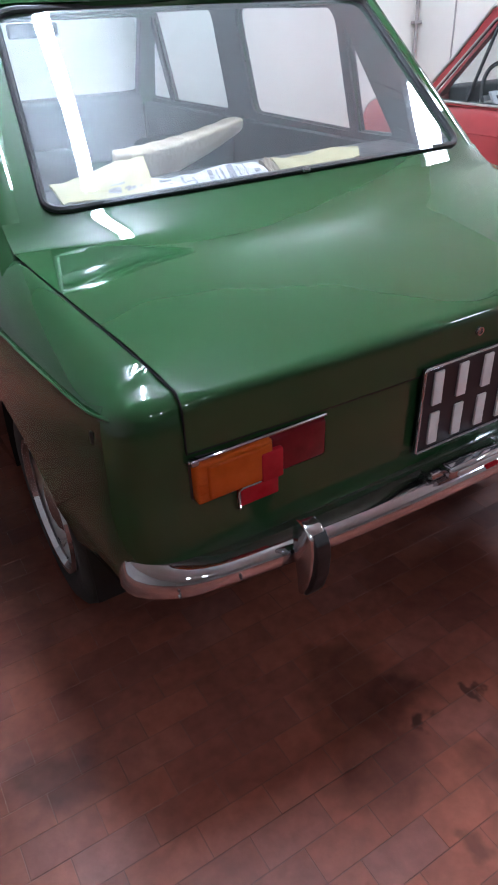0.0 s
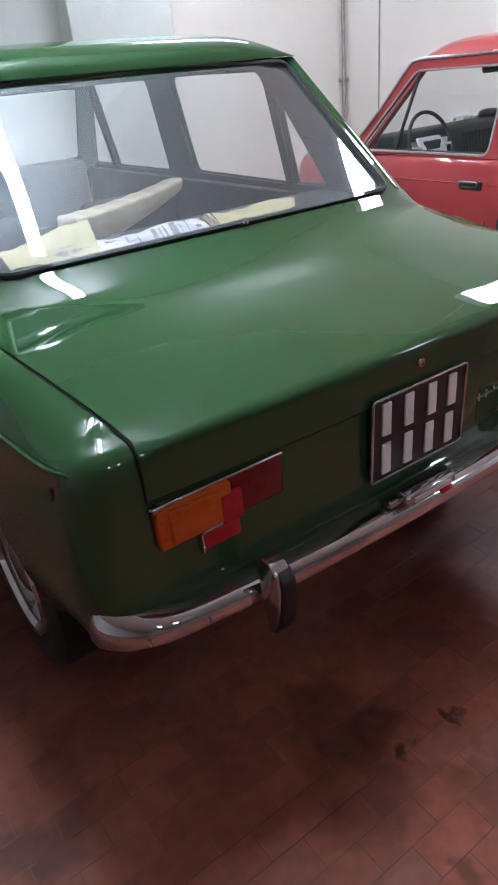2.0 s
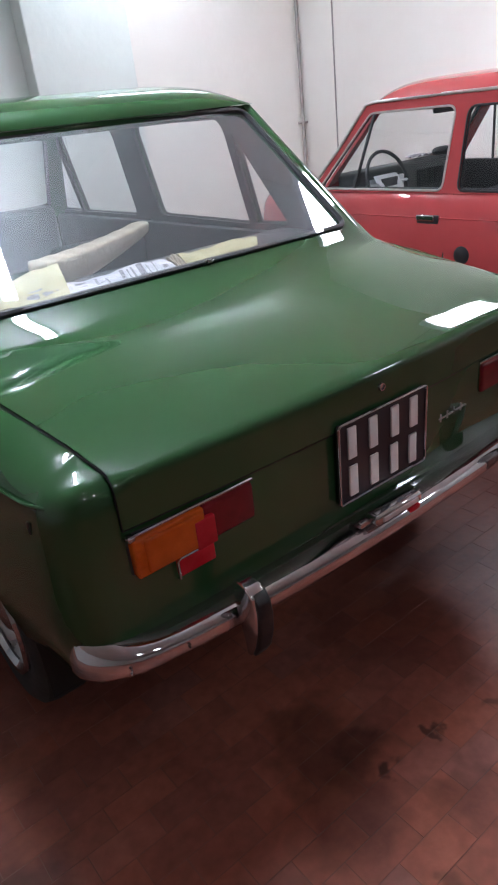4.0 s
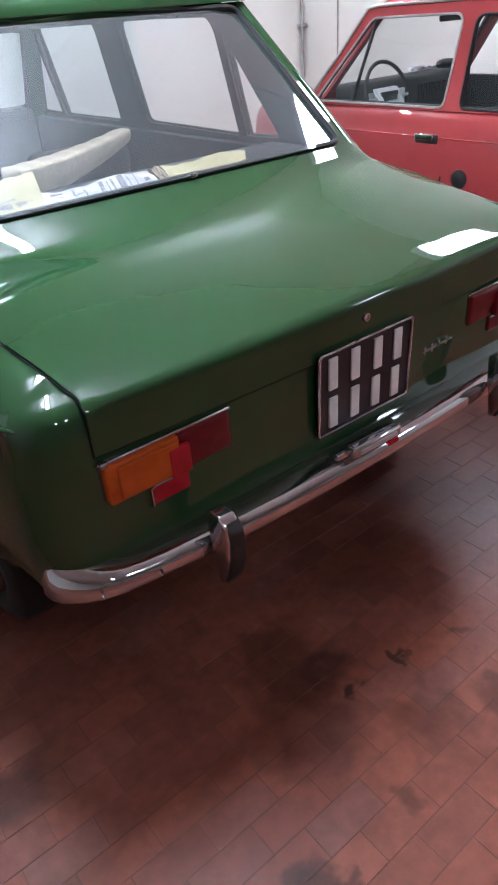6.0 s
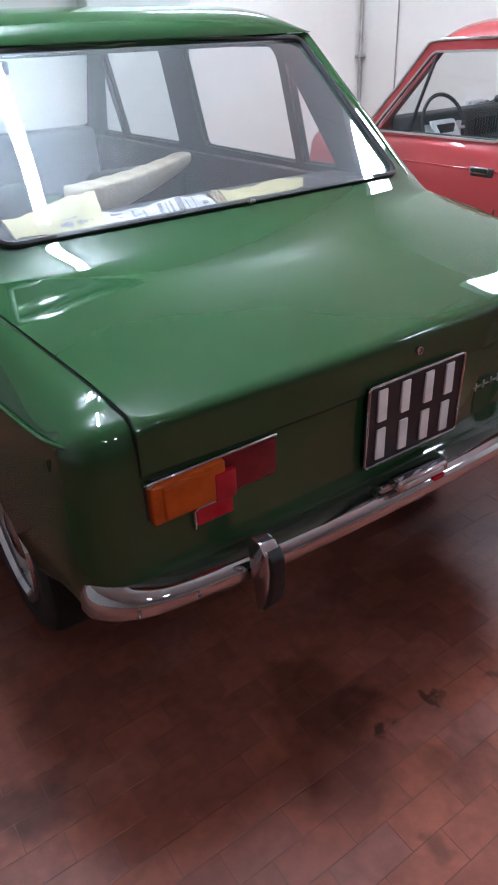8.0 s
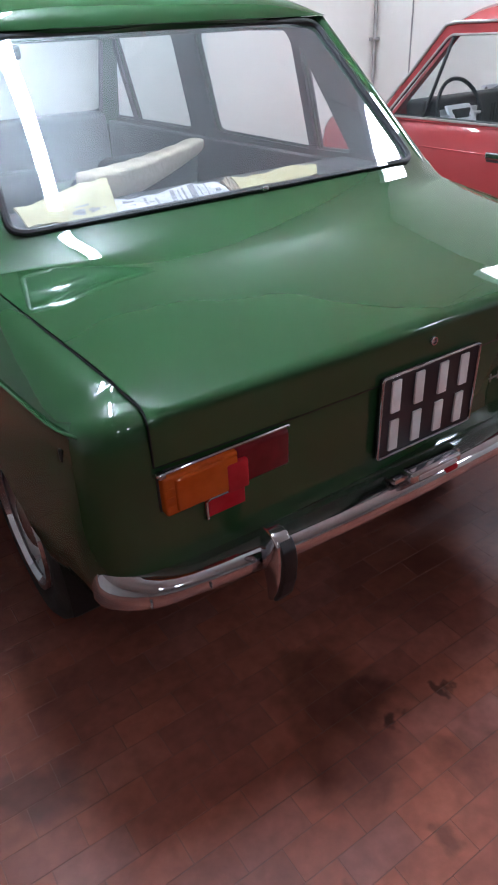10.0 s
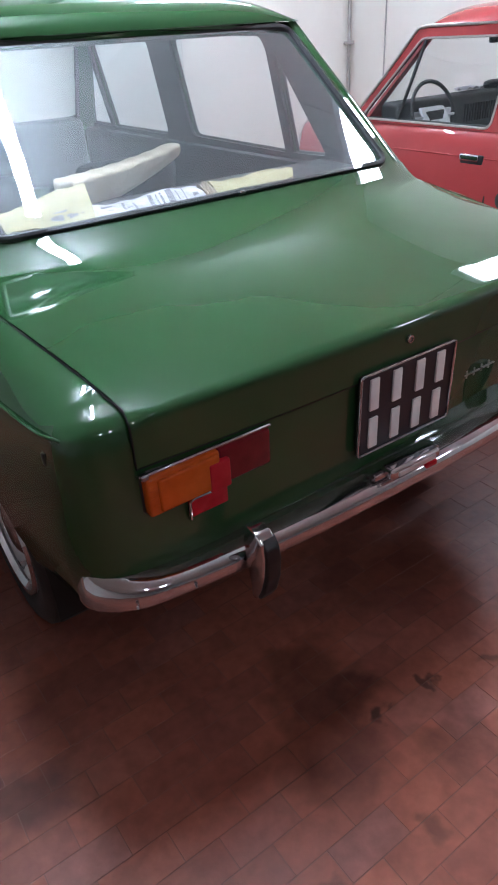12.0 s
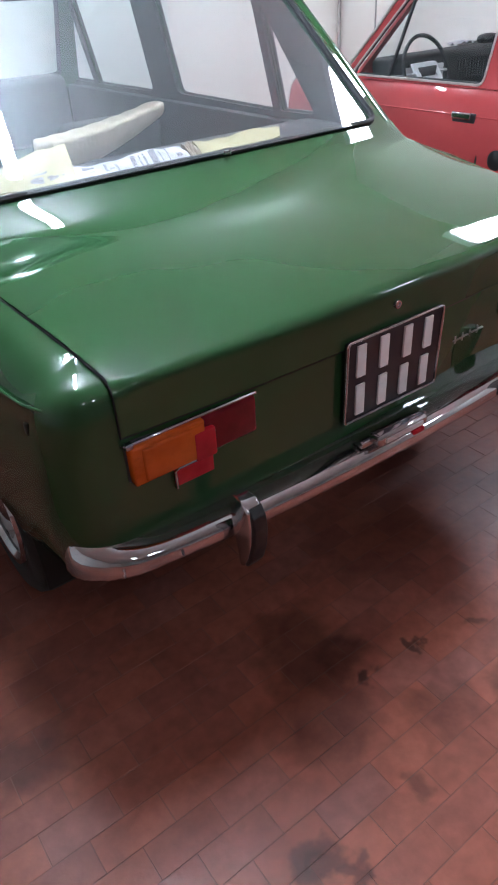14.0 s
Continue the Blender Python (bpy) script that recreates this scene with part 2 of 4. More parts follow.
            blot_and_shade = mm.outputs[0]
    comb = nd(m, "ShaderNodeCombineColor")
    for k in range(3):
        ln(m, blot_and_shade, comb.inputs[k])
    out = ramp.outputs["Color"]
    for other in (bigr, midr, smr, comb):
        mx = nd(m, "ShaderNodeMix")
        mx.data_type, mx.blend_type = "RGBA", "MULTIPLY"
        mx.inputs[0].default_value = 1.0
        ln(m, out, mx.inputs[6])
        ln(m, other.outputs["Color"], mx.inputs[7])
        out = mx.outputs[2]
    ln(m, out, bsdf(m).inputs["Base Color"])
    mr = nd(m, "ShaderNodeMapRange")
    mr.inputs["From Min"].default_value, mr.inputs["From Max"].default_value = 0.35, 0.65
    mr.inputs["To Min"].default_value, mr.inputs["To Max"].default_value = 0.30, 0.48
    ln(m, small.outputs["Fac"], mr.inputs["Value"])
    ln(m, mr.outputs["Result"], bsdf(m).inputs["Roughness"])
    bp = nd(m, "ShaderNodeBump", Strength=0.25, Distance=0.004)
    ln(m, small.outputs["Fac"], bp.inputs["Height"])
    ln(m, bp.outputs["Normal"], bsdf(m).inputs["Normal"])
    return m


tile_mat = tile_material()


# ---------------------------------------------------------------- mesh helpers
def part(name, bm, material, parent=None, label="", angle=38, flip=True):
    """One bmesh as one mesh object, under a thing or under a part."""
    bmesh.ops.remove_doubles(bm, verts=bm.verts, dist=1e-5)
    if flip:
        bmesh.ops.recalc_face_normals(bm, faces=bm.faces)
    me = bpy.data.meshes.new(name)
    bm.to_mesh(me)
    bm.free()
    me.polygons.foreach_set("use_smooth", [True] * len(me.polygons))
    me.set_sharp_from_angle(angle=radians(angle))
    me.materials.append(material)
    ob = new(name, me)
    ob.parent = parent
    if label:
        tagged(ob, label)
    return ob


def thing(name, label, category, m=None, group="", kind=""):
    ob = new(name)
    ob.empty_display_size = 0.1
    if m is not None:
        ob.matrix_basis = m
    return tagged(ob, label, category, group, kind)


def grid(fn, us, vs, bm=None, closed=False):
    bm = bm or bmesh.new()
    rows = [[bm.verts.new(fn(u, v)) for v in vs] for u in us]
    n = len(rows)
    for a in range(n if closed else n - 1):
        ra, rb = rows[a], rows[(a + 1) % n]
        for b in range(len(vs) - 1):
            bm.faces.new((ra[b], ra[b + 1], rb[b + 1], rb[b]))
    return bm


def box(lo, hi, bevel=0.0, seg=2, bm=None):
    bm = bm or bmesh.new()
    made = bmesh.ops.create_cube(bm, size=1)["verts"]
    for v in made:
        v.co = Vector([lo[k] + (v.co[k] + 0.5) * (hi[k] - lo[k]) for k in range(3)])
    if bevel:
        edges = list({e for v in made for e in v.link_edges})
        bmesh.ops.bevel(bm, geom=edges, offset=bevel, segments=seg, affect="EDGES", profile=0.5)
    return bm


def tube(points, r, closed=False, seg=8, bm=None, flat=1.0):
    """A round bar along points; flat squeezes its section in height."""
    bm = bm or bmesh.new()
    pts = [Vector(p) for p in points]
    n = len(pts)
    rings = []
    ref = None
    for i, p in enumerate(pts):
        a = pts[(i - 1) % n] if closed or i else pts[0]
        b = pts[(i + 1) % n] if closed or i < n - 1 else pts[-1]
        t = (b - a).normalized()
        if ref is None:
            ref = Vector((0, 0, 1)) if abs(t.z) < 0.9 else Vector((1, 0, 0))
        side = t.cross(ref).normalized()
        up = side.cross(t).normalized()
        ref = up
        rings.append([bm.verts.new(p + side * (r * math.cos(k * math.tau / seg)) + up * (r * flat * math.sin(k * math.tau / seg))) for k in range(seg)])
    for i in range(n if closed else n - 1):
        a, b = rings[i], rings[(i + 1) % n]
        for k in range(seg):
            bm.faces.new((a[k], a[(k + 1) % seg], b[(k + 1) % seg], b[k]))
    if not closed:
        bm.faces.new(rings[0])
        bm.faces.new(rings[-1])
    return bm


def lathe(profile, center, seg=40, bm=None):
    """Turned about an axis along x: profile rows of (radius, x)."""
    bm = bm or bmesh.new()
    cx, cy, cz = center
    rows = [[bm.verts.new((cx + x, cy + r * math.cos(k * math.tau / seg), cz + r * math.sin(k * math.tau / seg))) for r, x in profile] for k in range(seg)]
    for k in range(seg):
        a, b = rows[k], rows[(k + 1) % seg]
        for i in range(len(profile) - 1):
            bm.faces.new((a[i], a[i + 1], b[i + 1], b[i]))
    return bm


def rounded(poly, r, seg=5):
    """A 2D polygon with rounded corners; r is one radius or one for each corner."""
    out = []
    n = len(poly)
    for i in range(n):
        p, a, b = Vector(poly[i]), Vector(poly[i - 1]), Vector(poly[(i + 1) % n])
        rr = r[i] if isinstance(r, (list, tuple)) else r
        da, db = (a - p), (b - p)
        rr = min(rr, da.length * 0.45, db.length * 0.45)
        s, e = p + da.normalized() * rr, p + db.normalized() * rr
        for k in range(seg + 1):
            t = k / seg
            out.append(tuple((1 - t) ** 2 * s + 2 * t * (1 - t) * p + t * t * e))
    return out


def sheet(outer, holes, fn, depth=None):
    """A panel with openings: 2D outlines placed by fn(a, b); depth is the offset of its back face."""
    bm = bmesh.new()
    edges = []
    for loop in (outer, *holes):
        vs = [bm.verts.new((a, b, 0)) for a, b in loop]
        edges += [bm.edges.new((vs[i], vs[(i + 1) % len(vs)])) for i in range(len(vs))]
    bmesh.ops.triangle_fill(bm, edges=edges, use_beauty=True)
    if depth is not None:
        made = bmesh.ops.extrude_face_region(bm, geom=list(bm.faces))
        for v in made["geom"]:
            if isinstance(v, bmesh.types.BMVert):
                v.co.z = 1.0
    for v in bm.verts:
        p = Vector(fn(v.co.x, v.co.y))
        v.co = p + Vector(depth) * v.co.z if depth is not None else p
    return bm


def lerp(a, b, t):
    return a + (b - a) * t


def smooth(t):
    t = max(0.0, min(1.0, t))
    return t * t * (3 - 2 * t)


def curve1(x, rows):
    """Piecewise smooth value at x from rows of (x, value)."""
    if x <= rows[0][0]:
        return rows[0][1]
    for (a, va), (b, vb) in zip(rows, rows[1:]):
        if x <= b:
            return lerp(va, vb, (x - a) / (b - a))
    return rows[-1][1]


# ---------------------------------------------------------------- the saloon's surfaces
# Its own axes: x across, y from the tail forwards, z up, the tail's centre line at the origin.
REAR = 0.102
WIDE = [(0.0, 0.725), (0.15, 0.738), (0.30, 0.756), (0.57, 0.776), (1.0, 0.790), (2.6, 0.790), (3.4, 0.765), (3.85, 0.735)]
SIDE_IN = [(0.22, 0.060), (0.30, 0.028), (0.42, 0.012), (0.58, 0.008), (0.68, 0.011), (0.75, 0.018), (0.785, 0.026), (0.832, 0.040), (0.869, 0.058), (0.893, 0.079), (0.907, 0.098), (0.914, 0.127)]
REAR_IN = [(0.38, 0.15), (0.395, 0.10), (0.42, 0.060), (0.47, 0.016), (0.535, 0.0035), (0.62, 0.002), (0.765, 0.001), (0.800, 0.006), (0.819, 0.016), (0.831, 0.036), (0.8365, 0.070), (0.838, 0.115)]


def deck(x, y):
    """Height of the boot's deck."""
    t = max(0.0, (y - 0.09) / 0.55)
    zc = 0.832 + 0.108 * (1.15 * t - 0.15 * t * t)
    roll = max(0.0, 0.235 - y)
    return zc - (0.018 + 0.055 * smooth(t)) * x * x - 0.20 * roll * roll


def outline():
    """The plan of the body, from the left side round the tail to the right side and the nose."""
    pts = []
    for k in range(34):
        y = lerp(3.55, 0.23, k / 33)
        pts.append((-curve1(y, WIDE), y))
    # tail corner
    c = (-0.612, 0.215)
    w = curve1(0.215, WIDE) - 0.612
    for k in range(1, 12):
        a = math.pi / 2 * k / 12
        pts.append((c[0] - w * math.cos(a) ** 0.85, c[1] - (c[1] - REAR - 0.006) * math.sin(a) ** 0.85))
    for k in range(25):
        x = lerp(-0.60, 0.60, k / 24)
        pts.append((x, REAR - 0.010 + 0.016 * (x / 0.6) ** 2))
    right = [(-x, y) for x, y in reversed(pts[: 34 + 11])]
    pts += right
    # nose
    for k in range(1, 14):
        a = k / 14
        pts.append((lerp(0.76, -0.76, a), 3.55 + 0.30 * (1 - abs(2 * a - 1) ** 4)))
    return pts


def body_shell():
    pts = outline()
    n = len(pts)
    rows = []
    bm = bmesh.new()
    for i, (x, y) in enumerate(pts):
        a, b = Vector(pts[i - 1]), Vector(pts[(i + 1) % n])
        t = (b - a).normalized()
        inward = Vector((-t.y, t.x))
        rear = smooth((0.215 - y) / 0.11) if y < 0.3 else 0.0
        row = []
        top = lerp(deck(0.675, min(0.7, max(0.12, y))) + 0.003, 0.914, smooth((y - 0.45) / 0.25))
        low = lerp(0.37, 0.22, smooth((y - 0.25) / 0.5))
        for (zs, os), (zr, orr) in zip(SIDE_IN, REAR_IN):
            if zs >= 0.785:
                zs = lerp(0.792, top, (zs - 0.785) / 0.129)
            elif zs < 0.58:
                zs = low + (zs - 0.22) * (0.58 - low) / 0.36
            z, o = lerp(zs, zr, rear), lerp(os, orr, rear)
            if y > 3.0:
                z -= (z - 0.22) * 0.06 * (y - 3.0)
            if y < 0.235 and abs(x) > 0.612:
                hub = Vector((math.copysign(0.612, x), 0.215 if y < 0.215 else y)) - Vector((x, y))
                p = Vector((x, y)) + hub.normalized() * min(o, hub.length * 0.96)
            else:
                p = Vector((x, y)) + inward * o
            if len(row) == 11 and y < 0.68:
                z = deck(p.x, p.y) - 0.0025
            row.append(bm.verts.new((p.x, p.y, z)))
        rows.append(row)
    for i in range(n):
        ra, rb = rows[i], rows[(i + 1) % n]
        for k in range(len(ra) - 1):
            bm.faces.new((ra[k], ra[k + 1], rb[k + 1], rb[k]))
    return bm


def cut_arches(bm, centers, r=0.325):
    """Opens the wheel arches and rounds their edges."""
    for _ in range(1):
        near = [f for f in bm.faces if any((f.calc_center_median().yz - Vector(c)).length < r + 0.16 for c in centers) and abs(f.calc_center_median().x) > 0.6]
        bmesh.ops.subdivide_edges(bm, edges=list({e for f in near for e in f.edges}), cuts=2, use_grid_fill=True)
    for c in centers:
        c = Vector(c)
        gone = [f for f in bm.faces if (f.calc_center_median().yz - c).length < r and abs(f.calc_center_median().x) > 0.6]
        bmesh.ops.delete(bm, geom=gone, context="FACES")
        for v in bm.verts:
            if abs(v.co.x) > 0.6 and v.is_boundary and v.co.z > 0.235 and (v.co.yz - c).length < r + 0.09:
                d = (v.co.yz - c).normalized() * r
                v.co.y, v.co.z = c.x + d.x, c.y + d.y


def wing_z(y, z):
    """A height above the waist, lowered with the deck towards the tail."""
    top = lerp(deck(0.675, min(0.7, max(0.12, y))) + 0.003, 0.914, smooth((y - 0.45) / 0.25))
    return lerp(0.792, top, (z - 0.785) / 0.129)


def side_x(y, z):
    """How far out the body's side stands."""
    return curve1(y, WIDE) - curve1(z, SIDE_IN)


def wing_x(y, z):
    """The same, with the tail's round corner."""
    if y >= 0.215:
        return side_x(y, z)
    a = ((0.215 - y) / (0.215 - REAR - 0.006)) ** (1 / 0.85)
    return 0.612 + (curve1(0.215, WIDE) - 0.612) * max(0.0, 1 - a * a) ** 0.425 - curve1(z, SIDE_IN)


BELT, EAVE = 0.930, 1.345


def cabin_x(z):
    return 0.700 - 0.125 * (z - BELT) / (EAVE - BELT)


def cabin_side(sign):
    return lambda y, z: (sign * cabin_x(z), y, z)


def rear_plane(x, h):
    """The plane of the rear window, h from 0 at its foot to 1 at the roof, bowed a little across."""
    bow = 0.085 * (x / 0.6) ** 2
    return (x, lerp(0.625, 1.065, h) + bow, lerp(0.965, EAVE, h) - 0.02 * (x / 0.6) ** 2 * (1 - h))


def front_plane(x, h):
    bow = -0.10 * (x / 0.6) ** 2
    return (x, lerp(3.10, 2.71, h) + bow, lerp(0.945, EAVE, h))


def roof_shell():
    def fn(u, v):
        # u across -1..1, v along 0..1
        y = lerp(1.060, 2.75, v) + (0.060 * u * u if v < 0.5 else -0.10 * u * u) * abs(2 * v - 1) ** 2
        x = u * (0.588 - 0.009 * abs(2 * v - 1) ** 6)
        ends = (1 - abs(2 * v - 1) ** 7)
        z = EAVE + 0.001 + (0.084 * (1 - abs(u) ** 5.5) + 0.006) * ends ** 0.5
        return (x, y, z)
    us = [math.sin(math.pi / 2 * (k / 14 - 1) * 1.0) for k in range(29)]
    vs = [0.5 - 0.5 * math.cos(math.pi * k / 30) for k in range(31)]
    return grid(fn, us, vs)


# window outlines in (y, z) on the cabin's side
REAR_DOOR_WINDOW = rounded([(1.310, 0.942), (1.945, 0.952), (1.890, 1.325), (1.280, 1.315)], [0.01, 0.035, 0.05, 0.06])
QUARTER_WINDOW = rounded([(1.085, 0.950), (1.270, 0.945), (1.245, 1.270)], [0.02, 0.01, 0.015])
FRONT_DOOR_WINDOW = rounded([(2.150, 0.942), (2.705, 0.942), (2.630, 1.322), (2.065, 1.326)], [0.035, 0.01, 0.01, 0.05])
VENT_WINDOW = rounded([(2.735, 0.942), (2.985, 0.945), (2.665, 1.318)], [0.01, 0.02, 0.015])
CABIN_OUT = [(0.775, 0.905), (3.06, 0.905), (3.03, 0.96), (2.715, EAVE), (1.130, EAVE), (0.785, 0.975)]
REAR_HOLE = rounded([(-0.590, 0.072), (0.590, 0.072), (0.522, 0.962), (-0.522, 0.962)], [0.055, 0.055, 0.06, 0.06], 7)
FRONT_HOLE = rounded([(-0.60, 0.05), (0.60, 0.05), (0.52, 0.93), (-0.52, 0.93)], 0.06, 6)


def wheel(car, x, y, sign):
    w = thing("wheel", "", "")
    w.parent = car
    for key in list(w.keys()):
        del w[key]
    c = (x, y, 0.275)
    s = sign
    part("tyre", lathe([(0.175, -0.06 * s), (0.20, -0.072 * s), (0.245, -0.075 * s), (0.268, -0.060 * s), (0.275, -0.035 * s), (0.275, 0.035 * s), (0.268, 0.060 * s), (0.245, 0.075 * s), (0.20, 0.072 * s), (0.175, 0.06 * s)], c, 48), tyre_mat, w)
    rim = part("rim", lathe([(0.176, 0.062 * s), (0.180, 0.068 * s), (0.170, 0.066 * s), (0.158, 0.050 * s), (0.150, 0.026 * s), (0.135, 0.022 * s), (0.120, 0.036 * s), (0.100, 0.040 * s), (0.085, 0.034 * s), (0.0005, 0.034 * s)], c, 48), steel, w, "silver pressed steel wheel rim")
    part("trim_ring", lathe([(0.183, 0.070 * s), (0.180, 0.078 * s), (0.168, 0.077 * s), (0.158, 0.064 * s), (0.160, 0.058 * s)], c, 48), chrome, rim, "bright wheel trim ring")
    part("hubcap", lathe([(0.082, 0.036 * s), (0.080, 0.052 * s), (0.060, 0.064 * s), (0.030, 0.070 * s), (0.0005, 0.071 * s)], c, 32), chrome, rim, "domed chrome hubcap")
    return w


def tail_light(car, sign):
    """Amber, red and dark red lenses in one housing with a bright top trim."""
    def X(x):
        return sign * x

    def b(x0, x1, z0, z1, y0, y1, bev, m, name, parent, label=""):
        return part(name, box((min(X(x0), X(x1)), y0, z0), (max(X(x0), X(x1)), y1, z1), bev, 3), m, parent, label)

    base = b(0.346, 0.612, 0.632, 0.718, 0.1050, 0.1510, 0.008, rubber, "tail_light", car, "tail lamp with amber and red lenses")
    lens = b(0.462, 0.608, 0.634, 0.712, 0.0880, 0.1170, 0.006, amber, "amber_lens", base, "amber turn lens")
    b(0.466, 0.588, 0.640, 0.706, 0.0825, 0.0980, 0.0045, amber, "raised_face", lens)
    for z in (0.655, 0.672, 0.689):
        b(0.590, 0.604, z - 0.0012, z + 0.0012, 0.0868, 0.0900, 0.0006, amber, "lens_rib", lens)
    # shade put into the colour: right square lens and reflector in the darker red
    b(0.446, 0.490, 0.636, 0.694, 0.0805, 0.1150, 0.004, red_lens if sign < 0 else deep_red, "brake_lens", base, "red square lens")
    b(0.348, 0.466, 0.635, 0.713, 0.0900, 0.1170, 0.009, deep_red, "rear_lens", base, "dark red lens")
    b(0.446, 0.526, 0.590, 0.629, 0.0970, 0.1350, 0.004, red_lens if sign < 0 else deep_red, "reflector", base, "small red reflector below the lamp")
    part("trim", tube([(X(0.346), 0.099, 0.714), (X(0.350), 0.097, 0.7165), (X(0.48), 0.096, 0.7175), (X(0.604), 0.096, 0.7175), (X(0.612), 0.099, 0.716), (X(0.614), 0.108, 0.712)], 0.0036, seg=8), chrome, base, "thin chrome trim")
    part("trim", tube([(X(0.528), 0.105, 0.586), (X(0.528), 0.096, 0.590), (X(0.528), 0.096, 0.626), (X(0.520), 0.096, 0.6305), (X(0.444), 0.096, 0.6305)], 0.0026, seg=8), chrome, base, "thin chrome trim")
    b(0.598, 0.613, 0.709, 0.721, 0.0900, 0.1080, 0.004, chrome, "end_cap", base, "chrome end cap")
    base.location.z = 0.006
    return base


def bumper_path(n=60):
    """Plan of the rear bumper's outer edge, from the left end to the right end."""
    pts = []
    for k in range(n + 1):
        u = lerp(-1, 1, k / n)
        s = abs(u)
        # straight middle, bowed, then a quarter turn along the sides
        if s < 0.72:
            x = s / 0.72 * 0.60
            y = 0.034 + 0.035 * (x / 0.6) ** 2.5
        else:
            a = (s - 0.72) / 0.28 * math.pi / 2
            x = 0.60 + 0.148 * math.sin(a)
            y = 0.069 + 0.112 * (1 - math.cos(a)) ** 0.9
        pts.append((math.copysign(x, u), y))
    return pts


BLADE = [(0.112, 0.503), (0.106, 0.5135), (0.094, 0.5150), (0.075, 0.5125), (0.055, 0.5095), (0.035, 0.5062), (0.022, 0.5035), (0.0135, 0.5008), (0.0075, 0.4970), (0.0030, 0.4915), (0.0005, 0.485), (0.0, 0.476), (0.0, 0.468), (0.0015, 0.4635), (0.005, 0.461), (0.012, 0.460), (0.050, 0.4605)]


def bumper(car):
    pts = bumper_path()
    n = len(pts)
    bm = bmesh.new()
    rows = []
    for i, p in enumerate(pts):
        a, b = Vector(pts[max(0, i - 1)]), Vector(pts[min(n - 1, i + 1)])
        t = (b - a).normalized()
        inward = Vector((-t.y, t.x))
        e = min(i, n - 1 - i)
        narrow = math.sqrt(1 - max(0, (3 - e) / 3) ** 2 * 0.70)  # the ends round off like a spoon
        tall = smooth((10 - e) / 10)
        row = []
        for o, z in BLADE:
            o = o * narrow + 0.030 * (1 - narrow) + 0.014 * tall * (z - 0.455) / 0.058
            row.append(bm.verts.new((p[0] + inward.x * o, p[1] + inward.y * o, 0.495 + (z - 0.495 + 0.048 * tall * ((z - 0.455) / 0.058) ** 3) * narrow + 0.004 * tall)))
        rows.append(row)
    for i in range(n - 1):
        for k in range(len(BLADE) - 1):
            bm.faces.new((rows[i][k], rows[i][k + 1], rows[i + 1][k + 1], rows[i + 1][k]))
    for r in (rows[0], rows[-1]):
        bm.faces.new(r)
    blade = part("rear_bumper", bm, chrome, car, "polished chrome blade bumper", 60)

    def upright(x0, x1, side, bevel):
        bo = bmesh.new()
        face = bo.faces.new([bo.verts.new((x0, y, z)) for y, z in side])
        made = bmesh.ops.extrude_face_region(bo, geom=[face])
        for v in made["geom"]:
            if isinstance(v, bmesh.types.BMVert):
                v.co.x = x1
        bmesh.ops.bevel(bo, geom=list(bo.edges), offset=bevel, segments=3, affect="EDGES", profile=0.5)
        return bo
    for s in (-1, 1):
        x = -0.437 if s < 0 else 0.424
        o = part("overrider", upright(x - 0.017, x + 0.018, [(0.050, 0.572), (0.030, 0.579), (0.006, 0.575), (-0.008, 0.560), (-0.012, 0.525), (-0.008, 0.480), (0.004, 0.440), (0.018, 0.412), (0.030, 0.410), (0.034, 0.45), (0.046, 0.51)], 0.005), chrome, blade, "chrome bumper overrider", 50)
        part("rubber_strip", upright(x - 0.0115, x + 0.0195, [(0.010, 0.566), (-0.004, 0.566), (-0.017, 0.548), (-0.021, 0.520), (-0.017, 0.478), (-0.004, 0.436), (0.012, 0.412), (0.024, 0.412), (0.01, 0.48)], 0.004), rubber, o, "black rubber overrider face")
    lamp = part("plate_lamp", box((-0.086, 0.026, 0.512), (0.064, 0.066, 0.538), 0.009, 4), chrome, blade, "chrome number plate lamp")
    part("lens", box((-0.068, 0.0225, 0.518), (0.046, 0.036, 0.530), 0.003), silver, lamp)
    part("bracket", box((-0.112, 0.050, 0.508), (0.088, 0.086, 0.524), 0.005), chrome, lamp)
    part("reflector", box((0.030, 0.036, 0.482), (0.068, 0.048, 0.500), 0.003), red_lens, blade, "small red reflector")
    for x in (-0.665, -0.555):
        part("bolt", lathe([(0.0005, 0.004), (0.005, 0.003), (0.007, 0.0)], (x, 0.061 if x > -0.6 else 0.080, 0.480), 10), chrome, blade)
    return blade


def plate(car):
    p = part("number_plate", sheet(rounded([(-0.1375, 0.568), (0.1375, 0.568), (0.1375, 0.752), (-0.1375, 0.752)], 0.006), [], lambda x, z: (x, 0.078 + 0.02 * (0.752 - z), z), (0, 0.006, 0)), plate_mat, car, "black number plate with white bars")
    rim = [(-0.1375, 0.568), (0.1375, 0.568), (0.1375, 0.752), (-0.1375, 0.752)]
    part("plate_border", tube([(x, 0.076 + 0.02 * (0.752 - z), z) for x, z in rounded(rim, 0.008)], 0.0030, True), chrome, p, "bright metal plate border")
    # plain bars in place of the characters
    def bar(x, z, w, h):
        part("bar", box((x - w / 2, 0.0735 + 0.02 * (0.752 - z), z - h / 2), (x + w / 2, 0.079 + 0.02 * (0.752 - z), z + h / 2), 0.001), char_mat, p)
    for x in (-0.100, -0.036, 0.032, 0.094):
        bar(x, 0.705, 0.024, 0.070)
    for x in (-0.098, -0.034, 0.030, 0.092):
        bar(x, 0.616, 0.024, 0.070)
    return p


